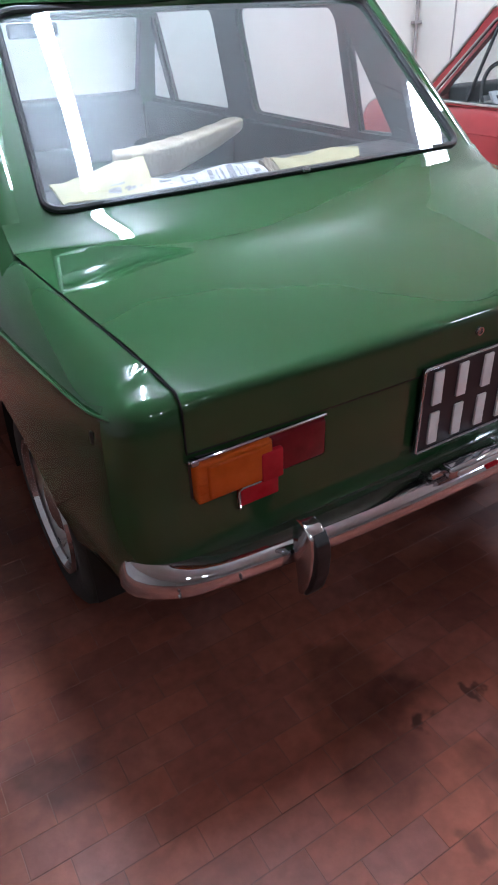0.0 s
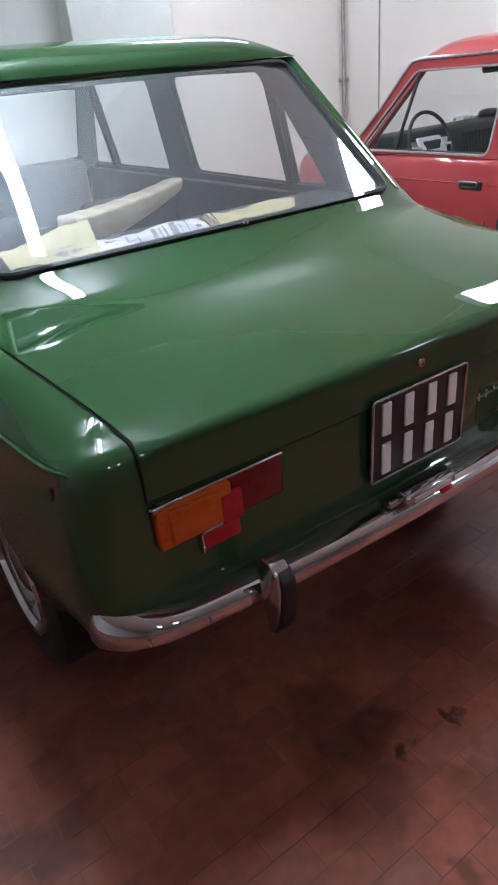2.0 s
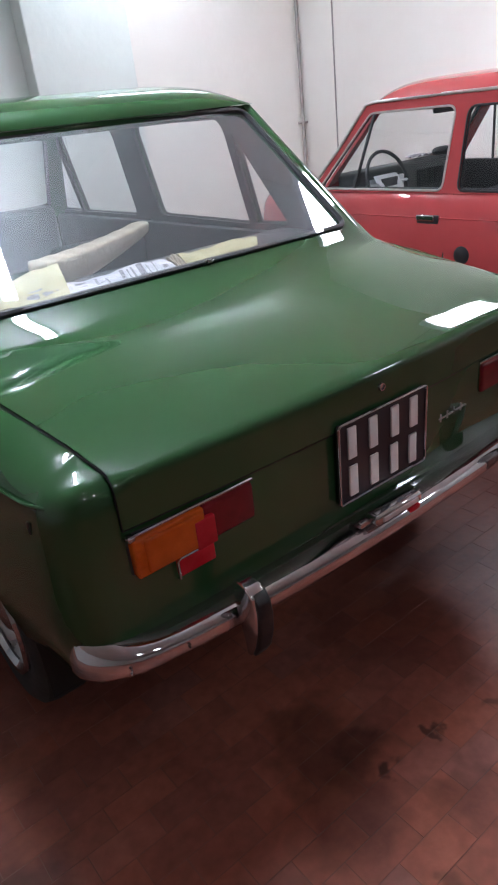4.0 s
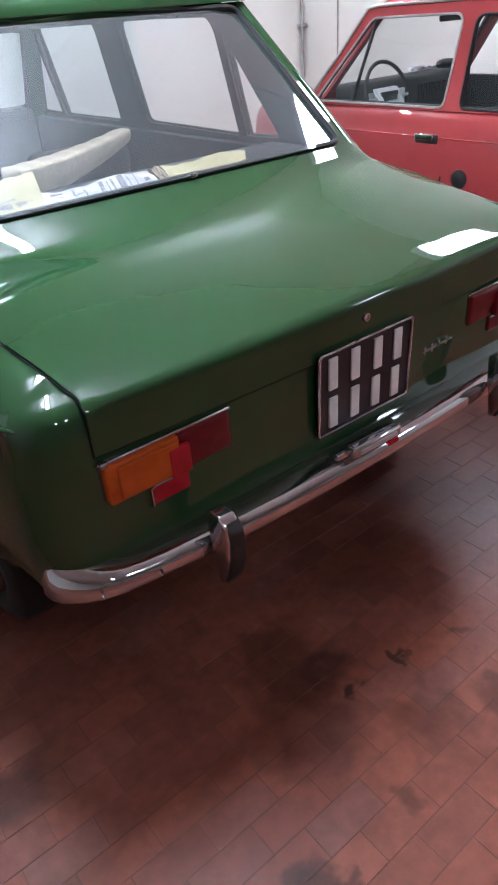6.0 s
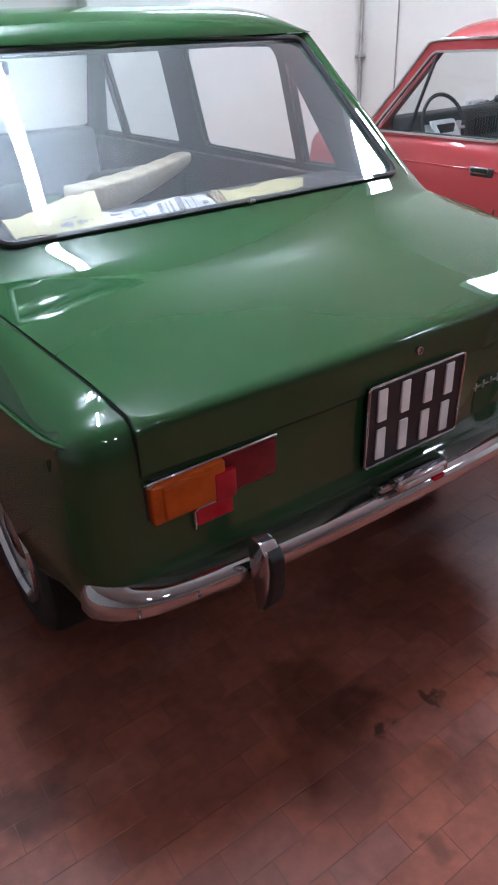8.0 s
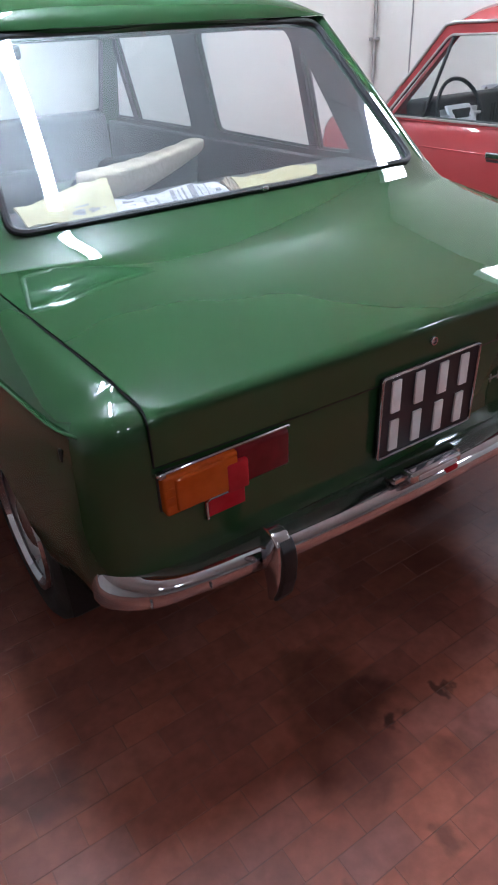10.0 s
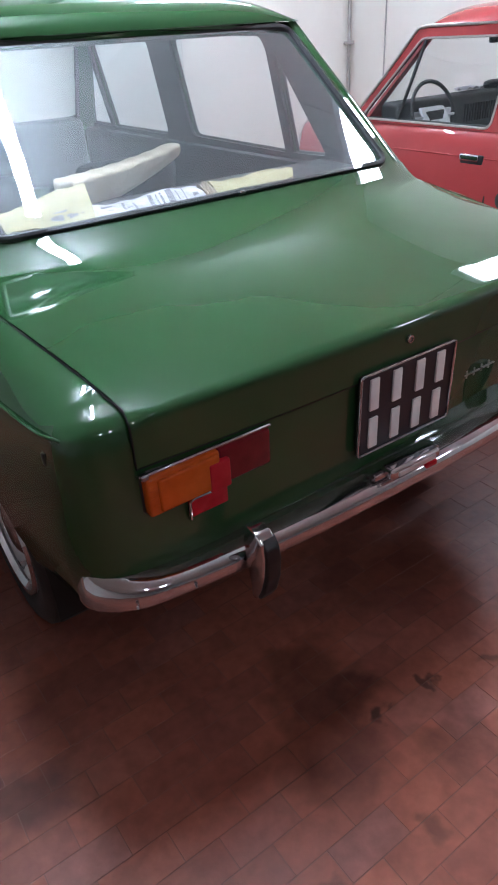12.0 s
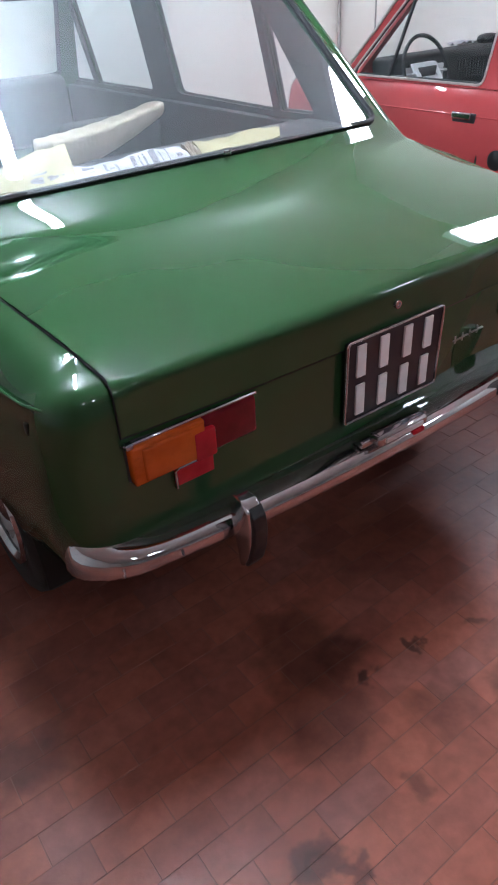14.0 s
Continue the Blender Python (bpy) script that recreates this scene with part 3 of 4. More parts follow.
def scuttle(x, f):
    """The hollow where the deck turns up into the window's surround: f from 0 on the deck to 1 at the rubber."""
    h = -0.07
    for _ in range(6):
        y, z = rear_plane(x, h)[1:]
        h += (deck(x, y) - z) / 0.30
    cx, cy, cz = rear_plane(x, h)
    d = lerp(0.120, 0.016, smooth((abs(x) - 0.28) / 0.32))
    p0, p1, p2 = Vector((x, cy - d, deck(x, cy - d))), Vector((cx, cy, cz)), Vector(rear_plane(x, 0.050))
    return lerp(lerp(p0, p1, f), lerp(p1, p2, f), f)


def boot_lid(car):
    prof = [("f", 1 - k / 12) for k in range(12)]
    for k in range(19):
        prof.append(("t", k / 18))
    for k in range(1, 8):
        prof.append(("c", k / 7))
    for k in range(1, 5):
        prof.append(("r", k / 4))

    def fn(i, q):
        kind, v = prof[int(i)]
        side = smooth((abs(q) - 0.92) / 0.08)
        fold = 0.114 + 0.020 * side
        low = 0.811 - 0.016 * side
        if kind == "f":
            x = q * 0.680
            return tuple(scuttle(x, v) + Vector((0, 0, 0.004)))
        if kind == "t":
            x = q * lerp(0.680, 0.6093, v)
            y = lerp(scuttle(q * 0.680, 0.0).y, fold, v)
            return (x, y, deck(x, y) + 0.004)
        bow = lambda x: REAR - 0.016 + 0.016 * (x / 0.6) ** 2
        if kind == "c":
            x = q * lerp(0.6093, 0.612, smooth(v))
            z0 = deck(x, fold) + 0.004
            a = v * math.pi / 2
            yy = lerp(fold, bow(x), math.sin(a))
            zt = z0 - 0.226 * (fold - yy)
            return (x, yy, lerp(low, zt, math.cos(a) ** 0.7))
        x = q * 0.612
        return (x, bow(x), lerp(low, 0.737, v))
    qs = [-1, -0.99, -0.975, -0.955, -0.935, -0.915] + [lerp(-0.89, 0.89, k / 26) for k in range(27)] + [0.915, 0.935, 0.955, 0.975, 0.99, 1]
    bm = grid(fn, range(len(prof)), qs)
    edge_pts = [Vector(fn(i, -1)) for i in range(13, len(prof))] + [Vector(fn(len(prof) - 1, q)) - Vector((0, 0, 0.003)) for q in qs] + [Vector(fn(i, 1)) for i in reversed(range(13, len(prof)))]
    bmesh.ops.solidify(bm, geom=list(bm.faces), thickness=0.006)
    lid = part("boot_lid", bm, green_paint if car["paint"] == 0 else red_paint, car, "smooth painted boot lid", 30)
    part("seal", tube([p + Vector((0, 0.004 * smooth((0.835 - p.z) / 0.03), -0.0058 * smooth((p.z - 0.800) / 0.03))) for p in edge_pts], 0.0024, seg=6), gap_mat, lid, "dark seam round the lid")
    part("lock", lathe([(0.0005, 0.0005), (0.0055, 0.0), (0.006, -0.003), (0.0085, -0.003), (0.009, -0.001), (0.009, 0.01)], (0, 0, 0), 16), chrome, lid, "chrome boot lock").matrix_basis = pose(0, 0.083, 0.792, 0, 0, 90)
    return lid


def build_car(name, label, skin, m, paint_index, seats, windows, tall=1.0):
    car = thing(name, label, "car", m)
    rear_door_window, quarter_window, front_door_window, vent_window = windows
    both = rounded([(2.105, 0.918), (3.015, 0.921), (2.680, 1.292), (2.105, 1.294)], [0.04, 0.02, 0.03, 0.05])
    car["paint"] = paint_index
    bm = body_shell()
    cut_arches(bm, [(0.735, 0.275), (3.18, 0.275)])
    body = part("body", bm, skin, car, "", 32)
    for y in (0.735, 3.18):
        for s in (-1, 1):
            part("wheel_house", grid(lambda a, x: (s * x, y + 0.342 * math.cos(a), 0.275 + 0.342 * math.sin(a)), [k * math.pi / 18 - 0.2 for k in range(21)], [0.50, 0.73]), under, body)
    part("deck", grid(lambda x, v: (x * lerp(0.600, 0.668, v), lerp(0.14, 0.600 + 0.06 * x * x, v), deck(x * lerp(0.600, 0.668, v), lerp(0.14, 0.600 + 0.06 * x * x, v)) - 0.006), [k / 12 - 1 for k in range(25)], [k / 14 for k in range(15)]), skin, body)
    part("bonnet", grid(lambda x, y: (x * side_x(y, 0.908), y, 0.928 - 0.05 * (y - 3.0) - 0.035 * x * x), [k / 8 - 1 for k in range(17)], [2.95 + 0.05 * k for k in range(13)]), skin, body)
    part("floor_pan", box((-0.66, 0.60, 0.20), (0.66, 3.5, 0.24), 0.01), under, body)
    # cabin
    for s in (-1, 1):
        part("cabin_side", sheet(CABIN_OUT, windows[:2] + ((both,) if paint_index else windows[2:]), cabin_side(s), (-0.012 * s, 0, 0)), skin, body)
        part("pillar_trim", sheet([(0.86, 0.86), (3.0, 0.86), (2.99, 0.955), (2.69, EAVE - 0.01), (1.17, EAVE - 0.01), (0.86, 0.985)], windows[:2] + ((both,) if paint_index else windows[2:]), lambda y, z: (s * (cabin_x(z) - 0.016), y, z), (-0.010 * s, 0, 0)), dark, body)
        # rounded corner between the side and the window surround
        prof = []
        for k in range(-3, 13):
            h = k / 12
            r0 = Vector(rear_plane(s * lerp(0.650, 0.548, h), h))
            z = lerp(0.975, EAVE, h)
            r1 = Vector((s * (cabin_x(z) - 0.010 * smooth((h - 0.75) / 0.25)), lerp(0.785, 1.13, h), z))
            mid = (r0 + r1) / 2 + Vector((s * 0.008, -0.008, 0.002))
            prof.append([lerp(lerp(r0, mid, t), lerp(mid, r1, t), t) for t in [j / 6 for j in range(7)]])
        bmc = bmesh.new()
        rows = [[bmc.verts.new(p) for p in row] for row in prof]
        for a in range(15):
            for b2 in range(6):
                bmc.faces.new((rows[a][b2], rows[a][b2 + 1], rows[a + 1][b2 + 1], rows[a + 1][b2]))
        part("rear_pillar", bmc, skin, body)
        for wname, w in (("rear_door_glass", rear_door_window), ("quarter_glass", quarter_window), ("front_door_glass", front_door_window), ("vent_glass", vent_window)):
            g = part(wname, sheet(w, [], lambda y, z: (s * (cabin_x(z) - 0.007), y, z)), glass_mat, body)
            g.visible_shadow = False
            if paint_index and wname == "vent_glass":
                part("divider", tube([(s * (cabin_x(z) + 0.001), y, z) for y, z in ((2.722, 0.925), (2.652, 1.285))], 0.009, seg=8), rubber, body, "dark vent window divider")
                continue
            part("window_trim", tube([(s * (cabin_x(z) + 0.001), y, z) for y, z in (both if paint_index and wname == "front_door_glass" else w)], 0.006, True, 6), rubber if paint_index == 0 or "quarter" in wname or "rear" in wname else alu, body)
        part("rain_gutter", tube([(s * (cabin_x(z) + 0.006), y, z) for y, z in [(3.050, 0.955), (2.888, 1.13), (2.722, 1.335), (2.65, EAVE), (2.2, EAVE + 0.004), (1.6, EAVE + 0.004), (1.35, EAVE + 0.002), (1.25, EAVE - 0.004)]], 0.008, seg=8), alu if paint_index else skin, body, "bright roof gutter")
    part("rear_surround", sheet([(x, -0.17) for x in (-0.672, -0.62, -0.5, -0.3, 0.0, 0.3, 0.5, 0.62, 0.672)] + [(0.650, 0.0), (0.600, 0.5), (0.548, 1.0), (0.3, 1.0), (0.0, 1.0), (-0.3, 1.0), (-0.548, 1.0), (-0.600, 0.5), (-0.650, 0.0)], [REAR_HOLE], rear_plane, (0, 0.012, -0.012)), skin, body)
    part("front_surround", sheet([(-0.69, -0.05), (0.69, -0.05), (0.57, 1.0), (-0.57, 1.0)], [FRONT_HOLE], front_plane, (0, -0.012, -0.012)), skin, body)
    rg = part("rear_window", grid(lambda u, h: tuple(Vector(rear_plane(u * lerp(0.587, 0.520, h), h)) + Vector((0, -0.004 * (1 - u * u) * math.sin(math.pi * h), 0.004 * (1 - u * u) * math.sin(math.pi * h)))), [k / 12 - 1 for k in range(25)], [lerp(0.078, 0.959, k / 10) for k in range(11)]), rear_glass_mat, body)
    rg.visible_shadow = False
    part("window_rubber", tube([tuple(Vector(rear_plane(a, b)) + Vector((0, -0.004, 0.004))) for a, b in REAR_HOLE], 0.0085, True, 8), rubber, rg, "thick black rubber window seal")
    fg = part("windscreen", sheet(FRONT_HOLE, [], front_plane), glass_mat, body)
    fg.visible_shadow = False
    part("window_rubber", tube([tuple(Vector(front_plane(a, b)) + Vector((0, 0.004, 0.004))) for a, b in FRONT_HOLE], 0.013, True, 8), rubber, fg)
    part("roof", roof_shell(), skin, body, "domed painted roof")
    part("headlining", grid(lambda x, y: (x, y, EAVE + 0.012 - 0.06 * x * x), [k / 5 * 0.55 - 0.55 for k in range(11)], [1.13, 1.4, 1.8, 2.2, 2.6]), dark, body)
    # interior
    inside = part("interior", grid(lambda x, y: (x, y, 0.34), [-0.62, 0, 0.62], [1.0, 2.0, 3.0]), dark, car)
    shelf = grid(lambda x, v: (0.575 * x, lerp(0.665 + 0.078 * x * x, 1.02, v), 0.960), [k / 8 - 1 for k in range(17)], [0, 0.5, 1])
    bmesh.ops.solidify(shelf, geom=list(shelf.faces), thickness=0.014)
    part("parcel_shelf", shelf, dark, inside)
    for s in (-1, 1):
        part("door_lining", box((s * 0.655 - 0.02, 0.86, 0.34), (s * 0.655 + 0.02, 3.0, 0.925), 0.01), dark, inside)
    part("rear_backrest", grid(lambda x, t: (x * 0.60, 1.00 + 0.16 * max(0.0, math.sin(math.pi * t)) ** 0.5 + 0.18 * t, lerp(0.945, 0.50, t)), [k / 8 - 1 for k in range(17)], [k / 12 for k in range(13)]), seats, inside)
    part("rear_cushion", box((-0.60, 1.20, 0.36), (0.60, 1.70, 0.54), 0.06, 4), seats, inside)
    for s in (-1, 1):
        seat = part("front_seat", box((s * 0.33 - 0.23, 2.02, 0.36), (s * 0.33 + 0.23, 2.52, 0.54), 0.06, 4), seats, inside)
        back = box((s * 0.33 - 0.22, -0.06, 0.0), (s * 0.33 + 0.22, 0.06, 0.46), 0.05, 4)
        bmesh.ops.rotate(back, cent=(s * 0.33, 0, 0), matrix=Matrix.Rotation(radians(14), 3, "X"), verts=back.verts)
        bmesh.ops.translate(back, vec=(0, 2.03, 0.46), verts=back.verts)
        part("backrest", back, seats, seat)
    dash = part("dashboard", box((-0.57, 2.84, 0.68), (0.57, 3.00, 0.985), 0.030, 4), dark, inside, "black padded dashboard")
    for k in range(18 if paint_index else 0):
        part("rib", box((0.02 + k * 0.026, 2.832, 0.83), (0.036 + k * 0.026, 2.846, 0.93), 0.003), dark, dash)
    part("instrument_panel", box((-0.47, 2.828, 0.84), (-0.12, 2.846, 0.93), 0.006), silver, dash, "silver instrument panel")
    part("column", tube([(-0.33, 2.92, 0.80), (-0.33, 2.78, 0.905)], 0.022), dark, dash)
    ring = [(-0.33 + 0.185 * math.cos(k * math.tau / 36), 2.78 + 0.066 * math.sin(k * math.tau / 36), 0.905 + 0.172 * math.sin(k * math.tau / 36)) for k in range(36)]
    sw = part("steering_wheel", tube(ring, 0.011, True, 8), rubber, inside, "thin black steering wheel")
    hub = part("hub", sheet(rounded([(-0.43, 0.862), (-0.23, 0.862), (-0.23, 0.950), (-0.43, 0.950)], 0.012), [rounded([(-0.395, 0.885), (-0.262, 0.885), (-0.262, 0.928), (-0.395, 0.928)], 0.006)], lambda x, z: (x, 2.762 + 0.75 * (z - 0.9), z), (0, 0.02, 0)), white_metal, sw, "silver steering wheel boss")
    part("horn_pad", box((-0.40, 2.768, 0.880), (-0.255, 2.785, 0.932), 0.004), dark, hub, "black horn pad")
    for dx in (-0.12, 0.12):
        part("spoke", tube([(-0.33 + dx * 0.5, 2.78, 0.905), (-0.33 + dx * 1.5, 2.78, 0.90)], 0.008), silver, sw)
    part("mirror", box((-0.11, 2.60, 1.245), (0.11, 2.625, 1.300), 0.012, 3), dark, inside, "black inside mirror")
    # doors and side trim
    for s in (-1, 1):
        for dname, y0, y1 in (("rear_door", 1.12, 2.025), ("front_door", 2.04, 2.99)):
            ys = [lerp(y0, y1, k / 10) for k in range(11)]
            zs = [0.30, 0.36, 0.42, 0.5, 0.58, 0.63, 0.68, 0.72, 0.75, 0.785, 0.825, 0.858, 0.884, 0.902]
            bmd = grid(lambda y, z: (s * (side_x(y, z) + 0.004), y + (0.02 * (0.9 - z) if y < 1.3 else 0), z), ys, zs)
            door = part(dname, bmd, skin, body)
            loop = [(y0, 0.30), (y0, 0.905)] if dname == "rear_door" else [(y0 - 0.0075, 0.30), (y0 - 0.0075, 0.60), (y0 - 0.0075, 0.905)]
            part("door_seam", tube([(s * (side_x(y, z) + 0.0015), y, z) for y, z in loop + [(loop[-1][0], 0.93)]], 0.0045, seg=6), gap_mat, door)
            hy = y0 + 0.105
            part("handle_cup", box((s * (side_x(hy, 0.79) + 0.002) - 0.012, hy - 0.072, 0.760), (s * (side_x(hy, 0.79) + 0.002) + 0.008, hy + 0.066, 0.806), 0.008, 3), dark, door)
            part("handle", box((s * (side_x(hy, 0.79) + 0.014) - 0.008, hy - 0.048, 0.774), (s * (side_x(hy, 0.79) + 0.014) + 0.012, hy + 0.068, 0.808), 0.008, 3), chrome, door, "chrome door handle")
        tip = [(0.697, 0.150, 0.799), (0.7085, 0.161, 0.801), (0.7165, 0.180, 0.801), (0.7235, 0.205, 0.798)]
        run = [(wing_x(y, 0.785) + 0.002, y, wing_z(y, 0.785)) for y in [0.25, 0.28] + [0.32 + 0.1 * k for k in range(31)]]
        part("side_moulding", tube([(s * x, y, z) for x, y, z in tip + run], 0.0040, seg=10), skin, body, "raised crease along the wing")
        part("side_plug", box((s * 0.7265 - 0.0035, 0.202, 0.741), (s * 0.7265 + 0.0035, 0.213, 0.766), 0.003, 2), rubber, body, "small black rubber plug")
        wheel(car, s * 0.656, 0.735, s)
        wheel(car, s * 0.665, 3.18, s)
    tail_light(body, -1)
    tail_light(body, 1)
    boot_lid(car)
    bumper(car)
    plate(car)
    badge = part("badge", box((0.205, 0.0925, 0.634), (0.295, 0.0985, 0.637), 0.001), steel, body, "small chrome badge")
    for k in range(4):
        part("bar", box((0.210 + 0.022 * k, 0.0945, 0.626), (0.2145 + 0.022 * k, 0.0985, 0.646), 0.001), steel, badge)
    if paint_index:
        part("side_grommet", lathe([(0.0005, -0.014), (0.030, -0.012), (0.046, -0.006), (0.050, 0.010)], (-side_x(1.916, 0.62), 1.916, 0.615), 24), rubber, body, "round dark disc on the door")
        for ob in car.children_recursive:
            if ob.type == "MESH":
                for v in ob.data.vertices:
                    if v.co.z > 0.90:
                        v.co.z = 0.90 + (v.co.z - 0.90) * tall
    del car["paint"]
    return car


# ---------------------------------------------------------------- the garage
X0, X1, Y0, Y1, H = -5.0, 3.78, -9.0, 4.28, 3.0


def structure(name, bm, m, label):
    return tagged(part(name, bm, m), label, name.split("_")[0], "", "structure")


structure("wall_north_1", box((X0 - 0.2, Y1, -0.2), (1.5, Y1 + 0.2, H + 0.2)), pillar_mat, "plain pale greenish plastered garage wall")
structure("wall_north_2", box((1.5, Y1, -0.2), (X1 + 0.2, Y1 + 0.2, H + 0.2)), wall_mat, "plain white plastered garage wall")
structure("wall_east", box((X1, Y0, -0.2), (X1 + 0.2, Y1, H + 0.2)), wall_mat, "plain white plastered garage wall")
structure("wall_west", box((X0 - 0.2, Y0, -0.2), (X0, Y1, H + 0.2)), wall_mat, "plain white plastered garage wall")
structure("wall_south", box((X0 - 0.2, Y0 - 0.2, -0.2), (X1 + 0.2, Y0, H + 0.2)), wall_mat, "plain white plastered garage wall")
structure("ceiling", box((X0, Y0, H), (X1, Y1, H + 0.2)), ceiling_mat, "flat white plastered ceiling")
structure("pillar", box((1.18, Y1 - 0.16, 0.0), (1.97, Y1, H), 0.012, 3), pillar_mat, "shallow pale plastered pillar")
floor = structure("floor", box((X0, Y0, -0.2), (X1, Y1, -0.0009)), grout, "red terracotta tiled garage floor with oil stains and painted shade")

pipe = thing("wall_pipe", "thin painted pipe running up the wall corner", "pipe")
part("riser", tube([(X1 - 0.05, Y1 - 0.035, 0.0), (X1 - 0.05, Y1 - 0.035, H)], 0.015, seg=12), pipe_mat, pipe)
for z in (1.17, 2.4):
    part("clamp", box((X1 - 0.085, Y1 - 0.06, z - 0.012), (X1 - 0.01, Y1, z + 0.012), 0.006), pipe_mat, pipe)
cable = thing("wall_cable", "thin grey cable clipped to the wall", "cable")
part("cable_run", tube([(X1 - 0.008, 3.86, 0.0), (X1 - 0.008, 3.86, H)], 0.0065, seg=8), pipe_mat, cable)


def ceiling_lamp(x, y, length, rows, tube_mat):
    lamp = thing("fluorescent_lamp", "white fluorescent tube lamp under the ceiling, the second added as fill", "lamp", pose(x, y, 0), "ceiling lamps")
    part("housing", box((rows[0] - 0.025, -length / 2 - 0.03, H - 0.10), (rows[-1] + 0.025, length / 2 + 0.03, H), 0.012), housing_mat, lamp)
    for s in rows:
        part("lit_tube", tube([(s, -length / 2, H - 0.128), (s, length / 2, H - 0.128)], 0.021, seg=12), tube_mat, lamp, "glowing white tube")
        for e in (-1, 1):
            part("socket", box((s - 0.018, e * (length / 2 + 0.012) - 0.014, H - 0.145), (s + 0.018, e * (length / 2 + 0.012) + 0.014, H - 0.095), 0.004), housing_mat, lamp)
    return lamp


def panel_lamp(x, y, z, width=0.50, length=1.20):
    lamp = thing("panel_lamp", "wide white diffuser lamp hung from the ceiling", "lamp", pose(x, y, 0), "panel lamps")
    part("housing", box((-width / 2 - 0.02, -length / 2 - 0.02, z + 0.012), (width / 2 + 0.02, length / 2 + 0.02, z + 0.085), 0.010), housing_mat, lamp)
    part("diffuser", box((-width / 2, -length / 2, z), (width / 2, length / 2, z + 0.016), 0.006), diffuser_mat, lamp, "glowing white diffuser")
    for dx in (-0.38 * width, 0.38 * width):
        for dy in (-0.32 * length, 0.32 * length):
            part("rod", tube([(dx, dy, z + 0.08), (dx, dy, H)], 0.006), steel, lamp)
    return lamp


for lx, ly, lz, wide, long in PANELS:
    panel_lamp(lx, ly, lz, wide, long)
for lx, ly, tubes, turn, long, power in LAMPS:
    lamp = ceiling_lamp(lx, ly, long, [0.05 * (k - (tubes - 1) / 2) for k in range(tubes)], lit_tube(power))
    lamp.matrix_basis = pose(lx, ly, 0, 0, 0, turn)

# ---------------------------------------------------------------- the cars
build_car("green_car", "dark green 1970s saloon car parked on terracotta tiles", green_paint, pose(0, 0, 0), 0, dark, (REAR_DOOR_WINDOW, QUARTER_WINDOW, FRONT_DOOR_WINDOW, VENT_WINDOW))
build_car("red_car", "red 1970s saloon car parked beside the green car", red_paint, pose(2.63, -0.59, 0) @ Matrix.Scale(0.945, 4), 1, dark,
          (rounded([(1.310, 0.918), (2.010, 0.918), (2.030, 1.286), (1.280, 1.280)], [0.01, 0.04, 0.05, 0.06]), QUARTER_WINDOW,
           rounded([(2.105, 0.918), (2.722, 0.918), (2.652, 1.290), (2.105, 1.294)], [0.04, 0.01, 0.01, 0.05]),
           rounded([(2.722, 0.918), (3.015, 0.921), (2.670, 1.290)], [0.01, 0.02, 0.015])), 1.055)



def widen_tail(ob):
    """The tail stands out a little further on the right-hand side, bumper apart."""
    for child in ob.children:
        if child.name.startswith("rear_bumper"):
            continue
        widen_tail(child)
        if child.type == "MESH":
            m, back = child.matrix_world.copy(), child.matrix_world.inverted()
            for v in child.data.vertices:
                p = m @ v.co
                k = smooth((p.x - 0.16) / 0.20) * (1 - smooth((p.y - 0.45) / 0.40)) * (1 - smooth((p.z - 0.91) / 0.05))
                if k > 0:
                    v.co = back @ (p + Vector((0.036 * k, 0.008 * k, 0)))


bpy.context.view_layer.update()
widen_tail(bpy.data.objects["green_car"])

# things on the parcel shelf and the seat
cushion = thing("cushion", "long cream cloth cushion on the rear backrest", "cushion", pose(-0.10, 1.065, 1.0, 0, 0, 10))


def cushion_fn(a, t):
    """A flat puckered top, a deep front that thins towards one end, and blunt ends."""
    blunt = min(1.0, max(0.0, t / 0.05), max(0.0, (1 - t) / 0.03)) ** 0.5
    up, out = math.sin(a), math.cos(a)
    pucker = 0.0018 * math.sin(t * 44) * max(0.0, up)
    drop = 0.020 + 0.072 * (1 - t) ** 0.8
    wide = 0.030 + 0.020 * (1 - t)
    z = (0.013 if up > 0 else drop) * math.copysign(abs(up) ** 0.7, up) * blunt
    return (lerp(-0.215, 0.20, t), wide * math.copysign(abs(out) ** 0.6, out) * blunt, z + 0.014 + 0.040 * t * t + pucker)


part("cover", grid(cushion_fn, [k * math.tau / 20 for k in range(20)], [k / 44 for k in range(45)], None, True), cream, cushion)


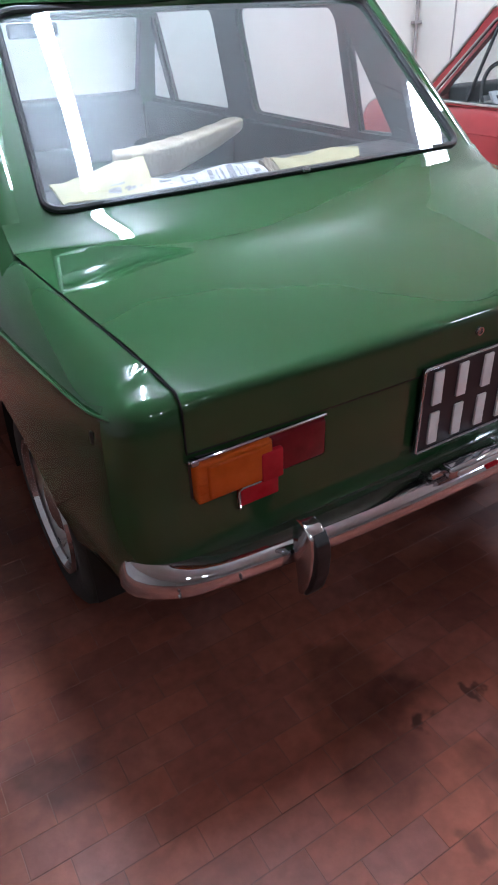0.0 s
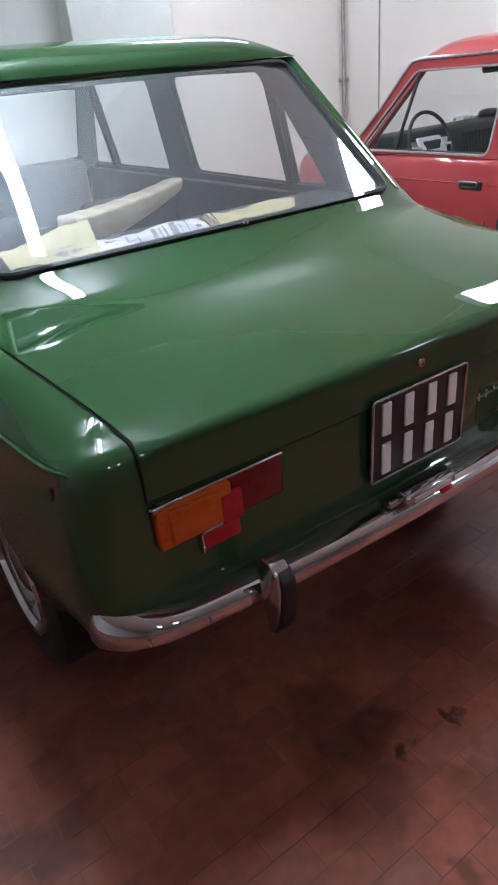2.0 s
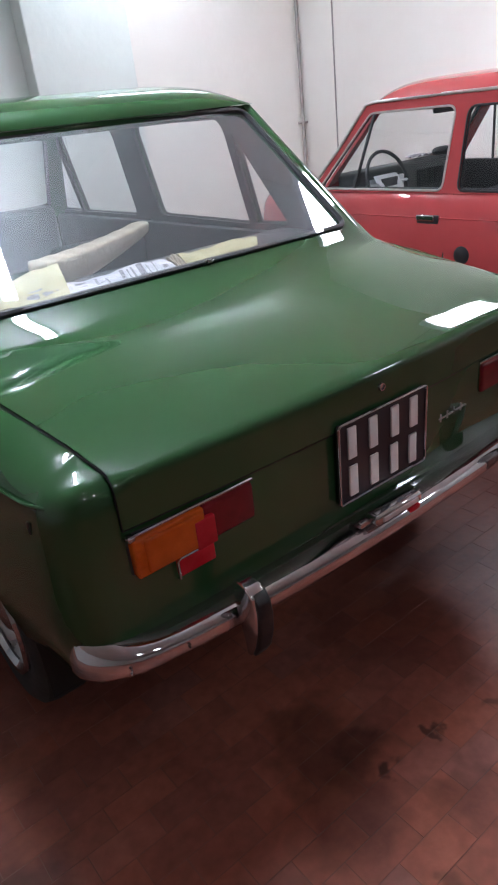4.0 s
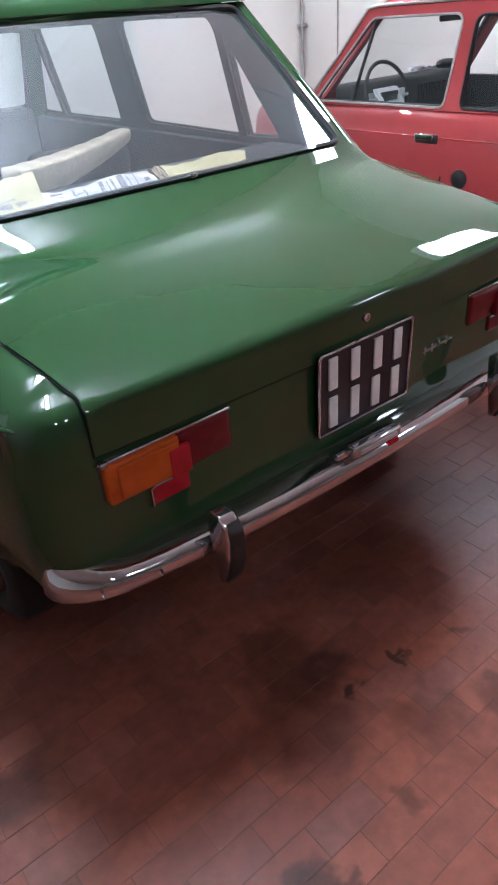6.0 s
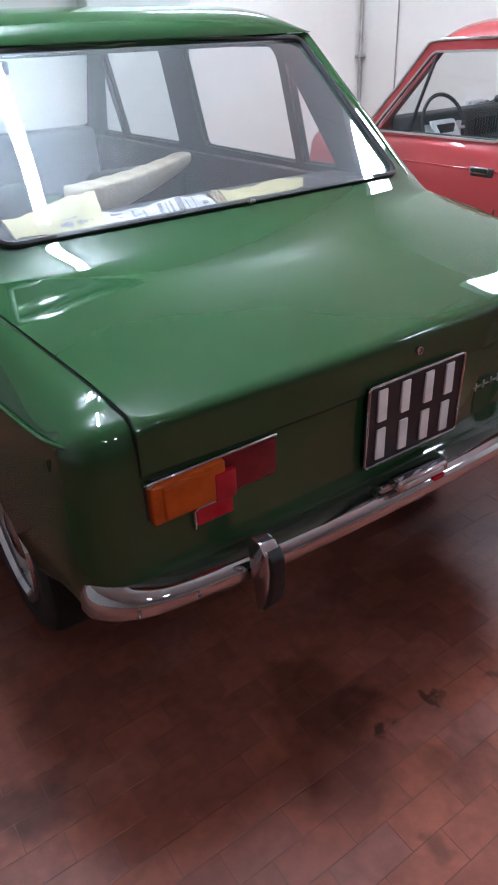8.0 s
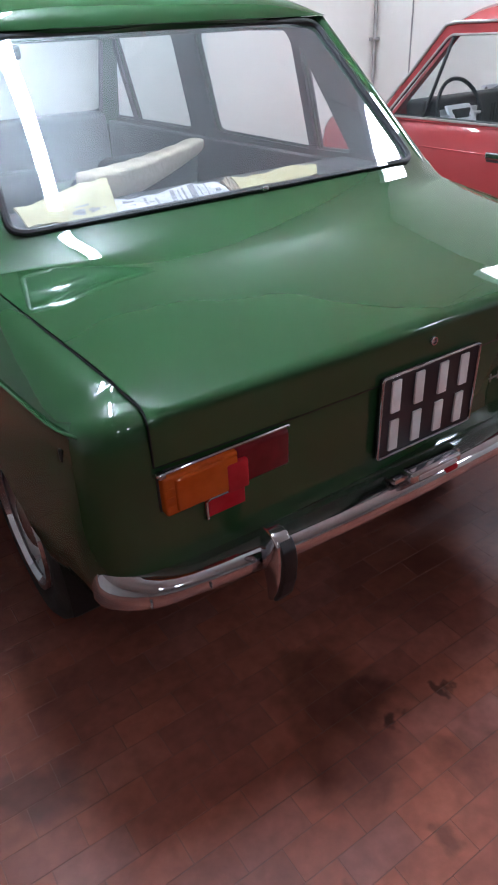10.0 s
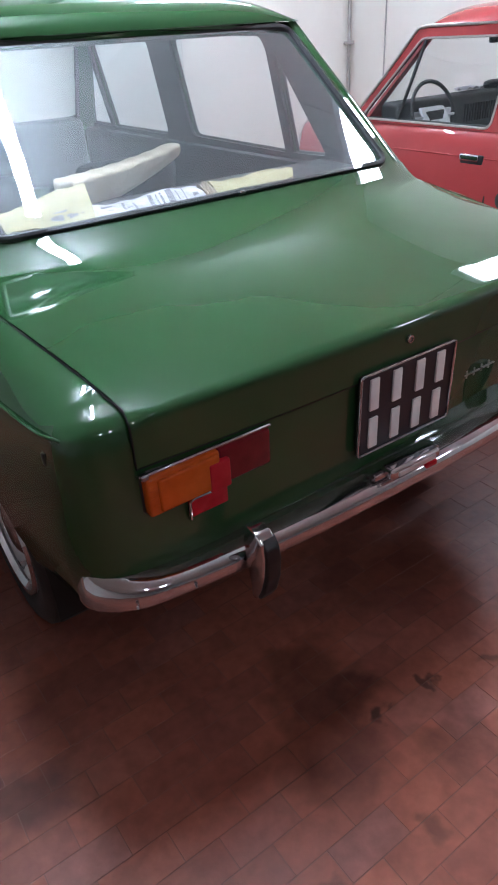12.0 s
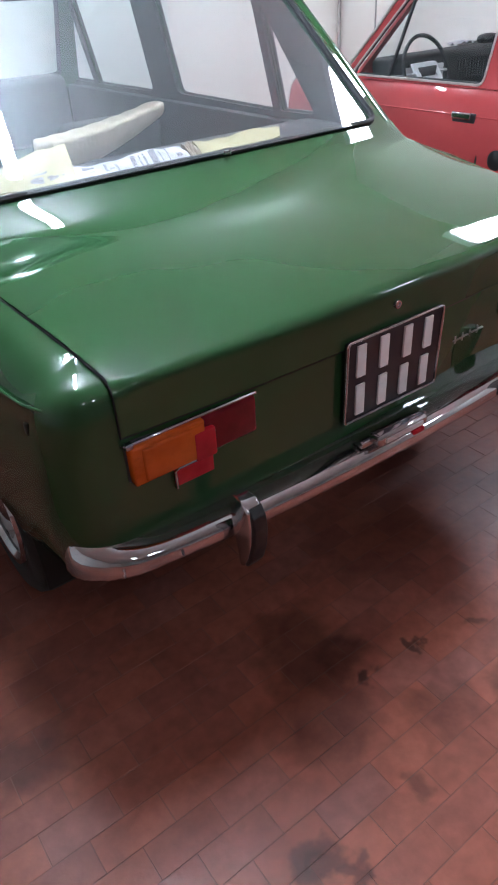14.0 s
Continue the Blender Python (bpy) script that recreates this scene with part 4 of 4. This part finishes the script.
def paper(name, label, corners, m, thick=0.006, prints=()):
    """A sheet between four corners, with printed marks of (u, v, width, height) lying on it."""
    ob = thing(name, label, "paper")
    vs = [Vector(c) for c in corners]

    def at(u, v, lift=0.0):
        return lerp(lerp(vs[0], vs[1], u), lerp(vs[3], vs[2], u), v) + Vector((0, 0, 0.005 * math.sin(u * 7 + v * 3) + 0.0025 * math.sin(u * 23 + v * 11) * math.cos(v * 17 - u * 5) + lift))
    bm = grid(lambda u, v: at(u, v), [k / 16 for k in range(17)], [k / 12 for k in range(13)])
    grid(lambda u, v: at(u, v, -thick), [k / 16 for k in range(17)], [k / 12 for k in range(13)], bm)
    rim = [(k / 16, 0) for k in range(17)] + [(1, k / 12) for k in range(1, 13)] + [(1 - k / 16, 1) for k in range(1, 17)] + [(0, 1 - k / 12) for k in range(1, 13)]
    grid(lambda i, d: at(*rim[i], -thick * d), range(len(rim)), [0, 1], bm)
    pages = part("pages", bm, m, ob)
    for u, v, w, h in prints:
        part("print", grid(lambda a, b: at(a, b, 0.0015), [u + w * k / 4 for k in range(5)], [v + h * k / 4 for k in range(5)]), ink, pages)
    return ob


paper("envelope", "crumpled yellow envelope lying on the parcel shelf", [(-0.540, 0.772, 0.980), (-0.345, 0.728, 0.980), (-0.255, 0.985, 1.018), (-0.515, 0.95, 0.988)], yellow_paper, 0.006,
      [(0.52, 0.20, 0.14, 0.13), (0.70, 0.24, 0.06, 0.05), (0.72, 0.18, 0.10, 0.06), (0.86, 0.20, 0.03, 0.05), (0.56, 0.40, 0.16, 0.04)])
paper("newspaper", "folded printed newspaper lying on the parcel shelf", [(-0.345, 0.725, 0.980), (-0.045, 0.731, 0.982), (0.000, 0.855, 0.988), (-0.30, 0.852, 0.988)], white_paper, 0.014,
      [(0.06, 0.55, 0.10, 0.16), (0.06, 0.25, 0.10, 0.08), (0.25, 0.15, 0.025, 0.65), (0.29, 0.45, 0.05, 0.06), (0.35, 0.18, 0.022, 0.6), (0.40, 0.2, 0.06, 0.05), (0.50, 0.08, 0.04, 0.8), (0.57, 0.10, 0.015, 0.75), (0.61, 0.10, 0.02, 0.8), (0.67, 0.08, 0.06, 0.82), (0.76, 0.2, 0.012, 0.6), (0.82, 0.1, 0.012, 0.75), (0.90, 0.15, 0.05, 0.3)])
paper("wrapper", "brown paper wrapper round the newspaper", [(-0.040, 0.728, 0.983), (-0.008, 0.738, 0.983), (0.040, 0.866, 0.990), (0.006, 0.858, 0.990)], brown_paper, 0.014)
paper("folder", "pale yellow folded paper on the parcel shelf", [(-0.004, 0.738, 0.982), (0.255, 0.759, 0.982), (0.330, 0.855, 0.988), (0.045, 0.866, 0.990)], yellow_paper, 0.016)
part("clip", box((-0.006, 0.640, 0.994), (0.012, 0.652, 1.003), 0.003), chrome, bpy.data.objects["window_rubber"], "small bright clip")

dash_paper = thing("crumpled_paper", "crumpled white paper lying on the dashboard", "paper", pose(2.63 + 0.945 * 0.16, -0.59 + 0.945 * 2.93, 0.936))
part("sheet", grid(lambda a, b: (0.09 * a, 0.045 * b, 0.010 + 0.014 * abs(math.sin(5 * a + 2 * b)) * (1 - a * a * 0.6) + 0.006 * math.cos(7 * b)), [k / 8 - 1 for k in range(17)], [k / 5 - 1 for k in range(11)]), white_paper, dash_paper)
dash_cloth = thing("duster", "dark bundled duster cloth lying on the dashboard", "cloth", pose(2.63 + 0.945 * 0.40, -0.59 + 0.945 * 2.92, 0.936))
part("folds", grid(lambda a, t: ((0.085 + 0.012 * math.sin(3 * a)) * math.cos(a) * math.sin(t), (0.05 + 0.008 * math.cos(4 * a)) * math.sin(a) * math.sin(t), 0.022 + 0.026 * math.cos(t) + 0.005 * math.sin(6 * a) * math.sin(t)), [k * math.tau / 18 for k in range(18)], [0.05 + k / 8 * (math.pi - 0.1) for k in range(9)], None, True), dark, dash_cloth)

# ---------------------------------------------------------------- floor tiles
TX, TY, JOINT = 0.150, 0.0731, 0.0013


def tile_verts(x, y, w, d):
    b = 0.0004
    return [(x, y, -0.006), (x + w, y, -0.006), (x + w, y + d, -0.006), (x, y + d, -0.006), (x, y, -b), (x + w, y, -b), (x + w, y + d, -b), (x, y + d, -b),
            (x + b, y + b, 0), (x + w - b, y + b, 0), (x + w - b, y + d - b, 0), (x + b, y + d - b, 0)]


TILE_FACES = [(0, 1, 5, 4), (1, 2, 6, 5), (2, 3, 7, 6), (3, 0, 4, 7), (4, 5, 9, 8), (5, 6, 10, 9), (6, 7, 11, 10), (7, 4, 8, 11), (8, 9, 10, 11)]
w, d = TX - JOINT, TY - JOINT
one = bpy.data.meshes.new("tile")
one.from_pydata(tile_verts(-w / 2, -d / 2, w, d), [], TILE_FACES)
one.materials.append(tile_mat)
rest_v, rest_f = [], []
rng = random.Random(7)
count = 0
for j in range(-119, 62):
    y = -0.252 + (j + 0.5) * TY
    for i in range(-33, 25):
        x = 0.015 + (i + 0.5 + (0.5 if j % 2 else 0)) * TX
        if x > X1 - TX / 2 or x < X0 + TX / 2 or y < Y0 + TY / 2 or y > Y1 - TY / 2:
            continue
        dz, tilt = rng.uniform(-0.0004, 0.0003), rng.uniform(-0.12, 0.12)
        if -1.0 < x < 0.70 and -0.62 < y < 0.62 and x - y > -1.25 and x + y * 0.8 < 0.60 and count < 300:
            t = new("tile", one)
            t.parent = floor
            t.matrix_basis = pose(x, y, dz, tilt, tilt * 0.5, 0)
            count += 1
        else:
            n = len(rest_v)
            rest_v += [(a, b, c + dz) for a, b, c in tile_verts(x - w / 2, y - d / 2, w, d)]
            rest_f += [tuple(k + n for k in f) for f in TILE_FACES]
me = bpy.data.meshes.new("tile_field")
me.from_pydata(rest_v, [], rest_f)
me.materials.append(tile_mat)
field = new("tile_field", me)
field.parent = floor
tagged(field, kind="stuff")
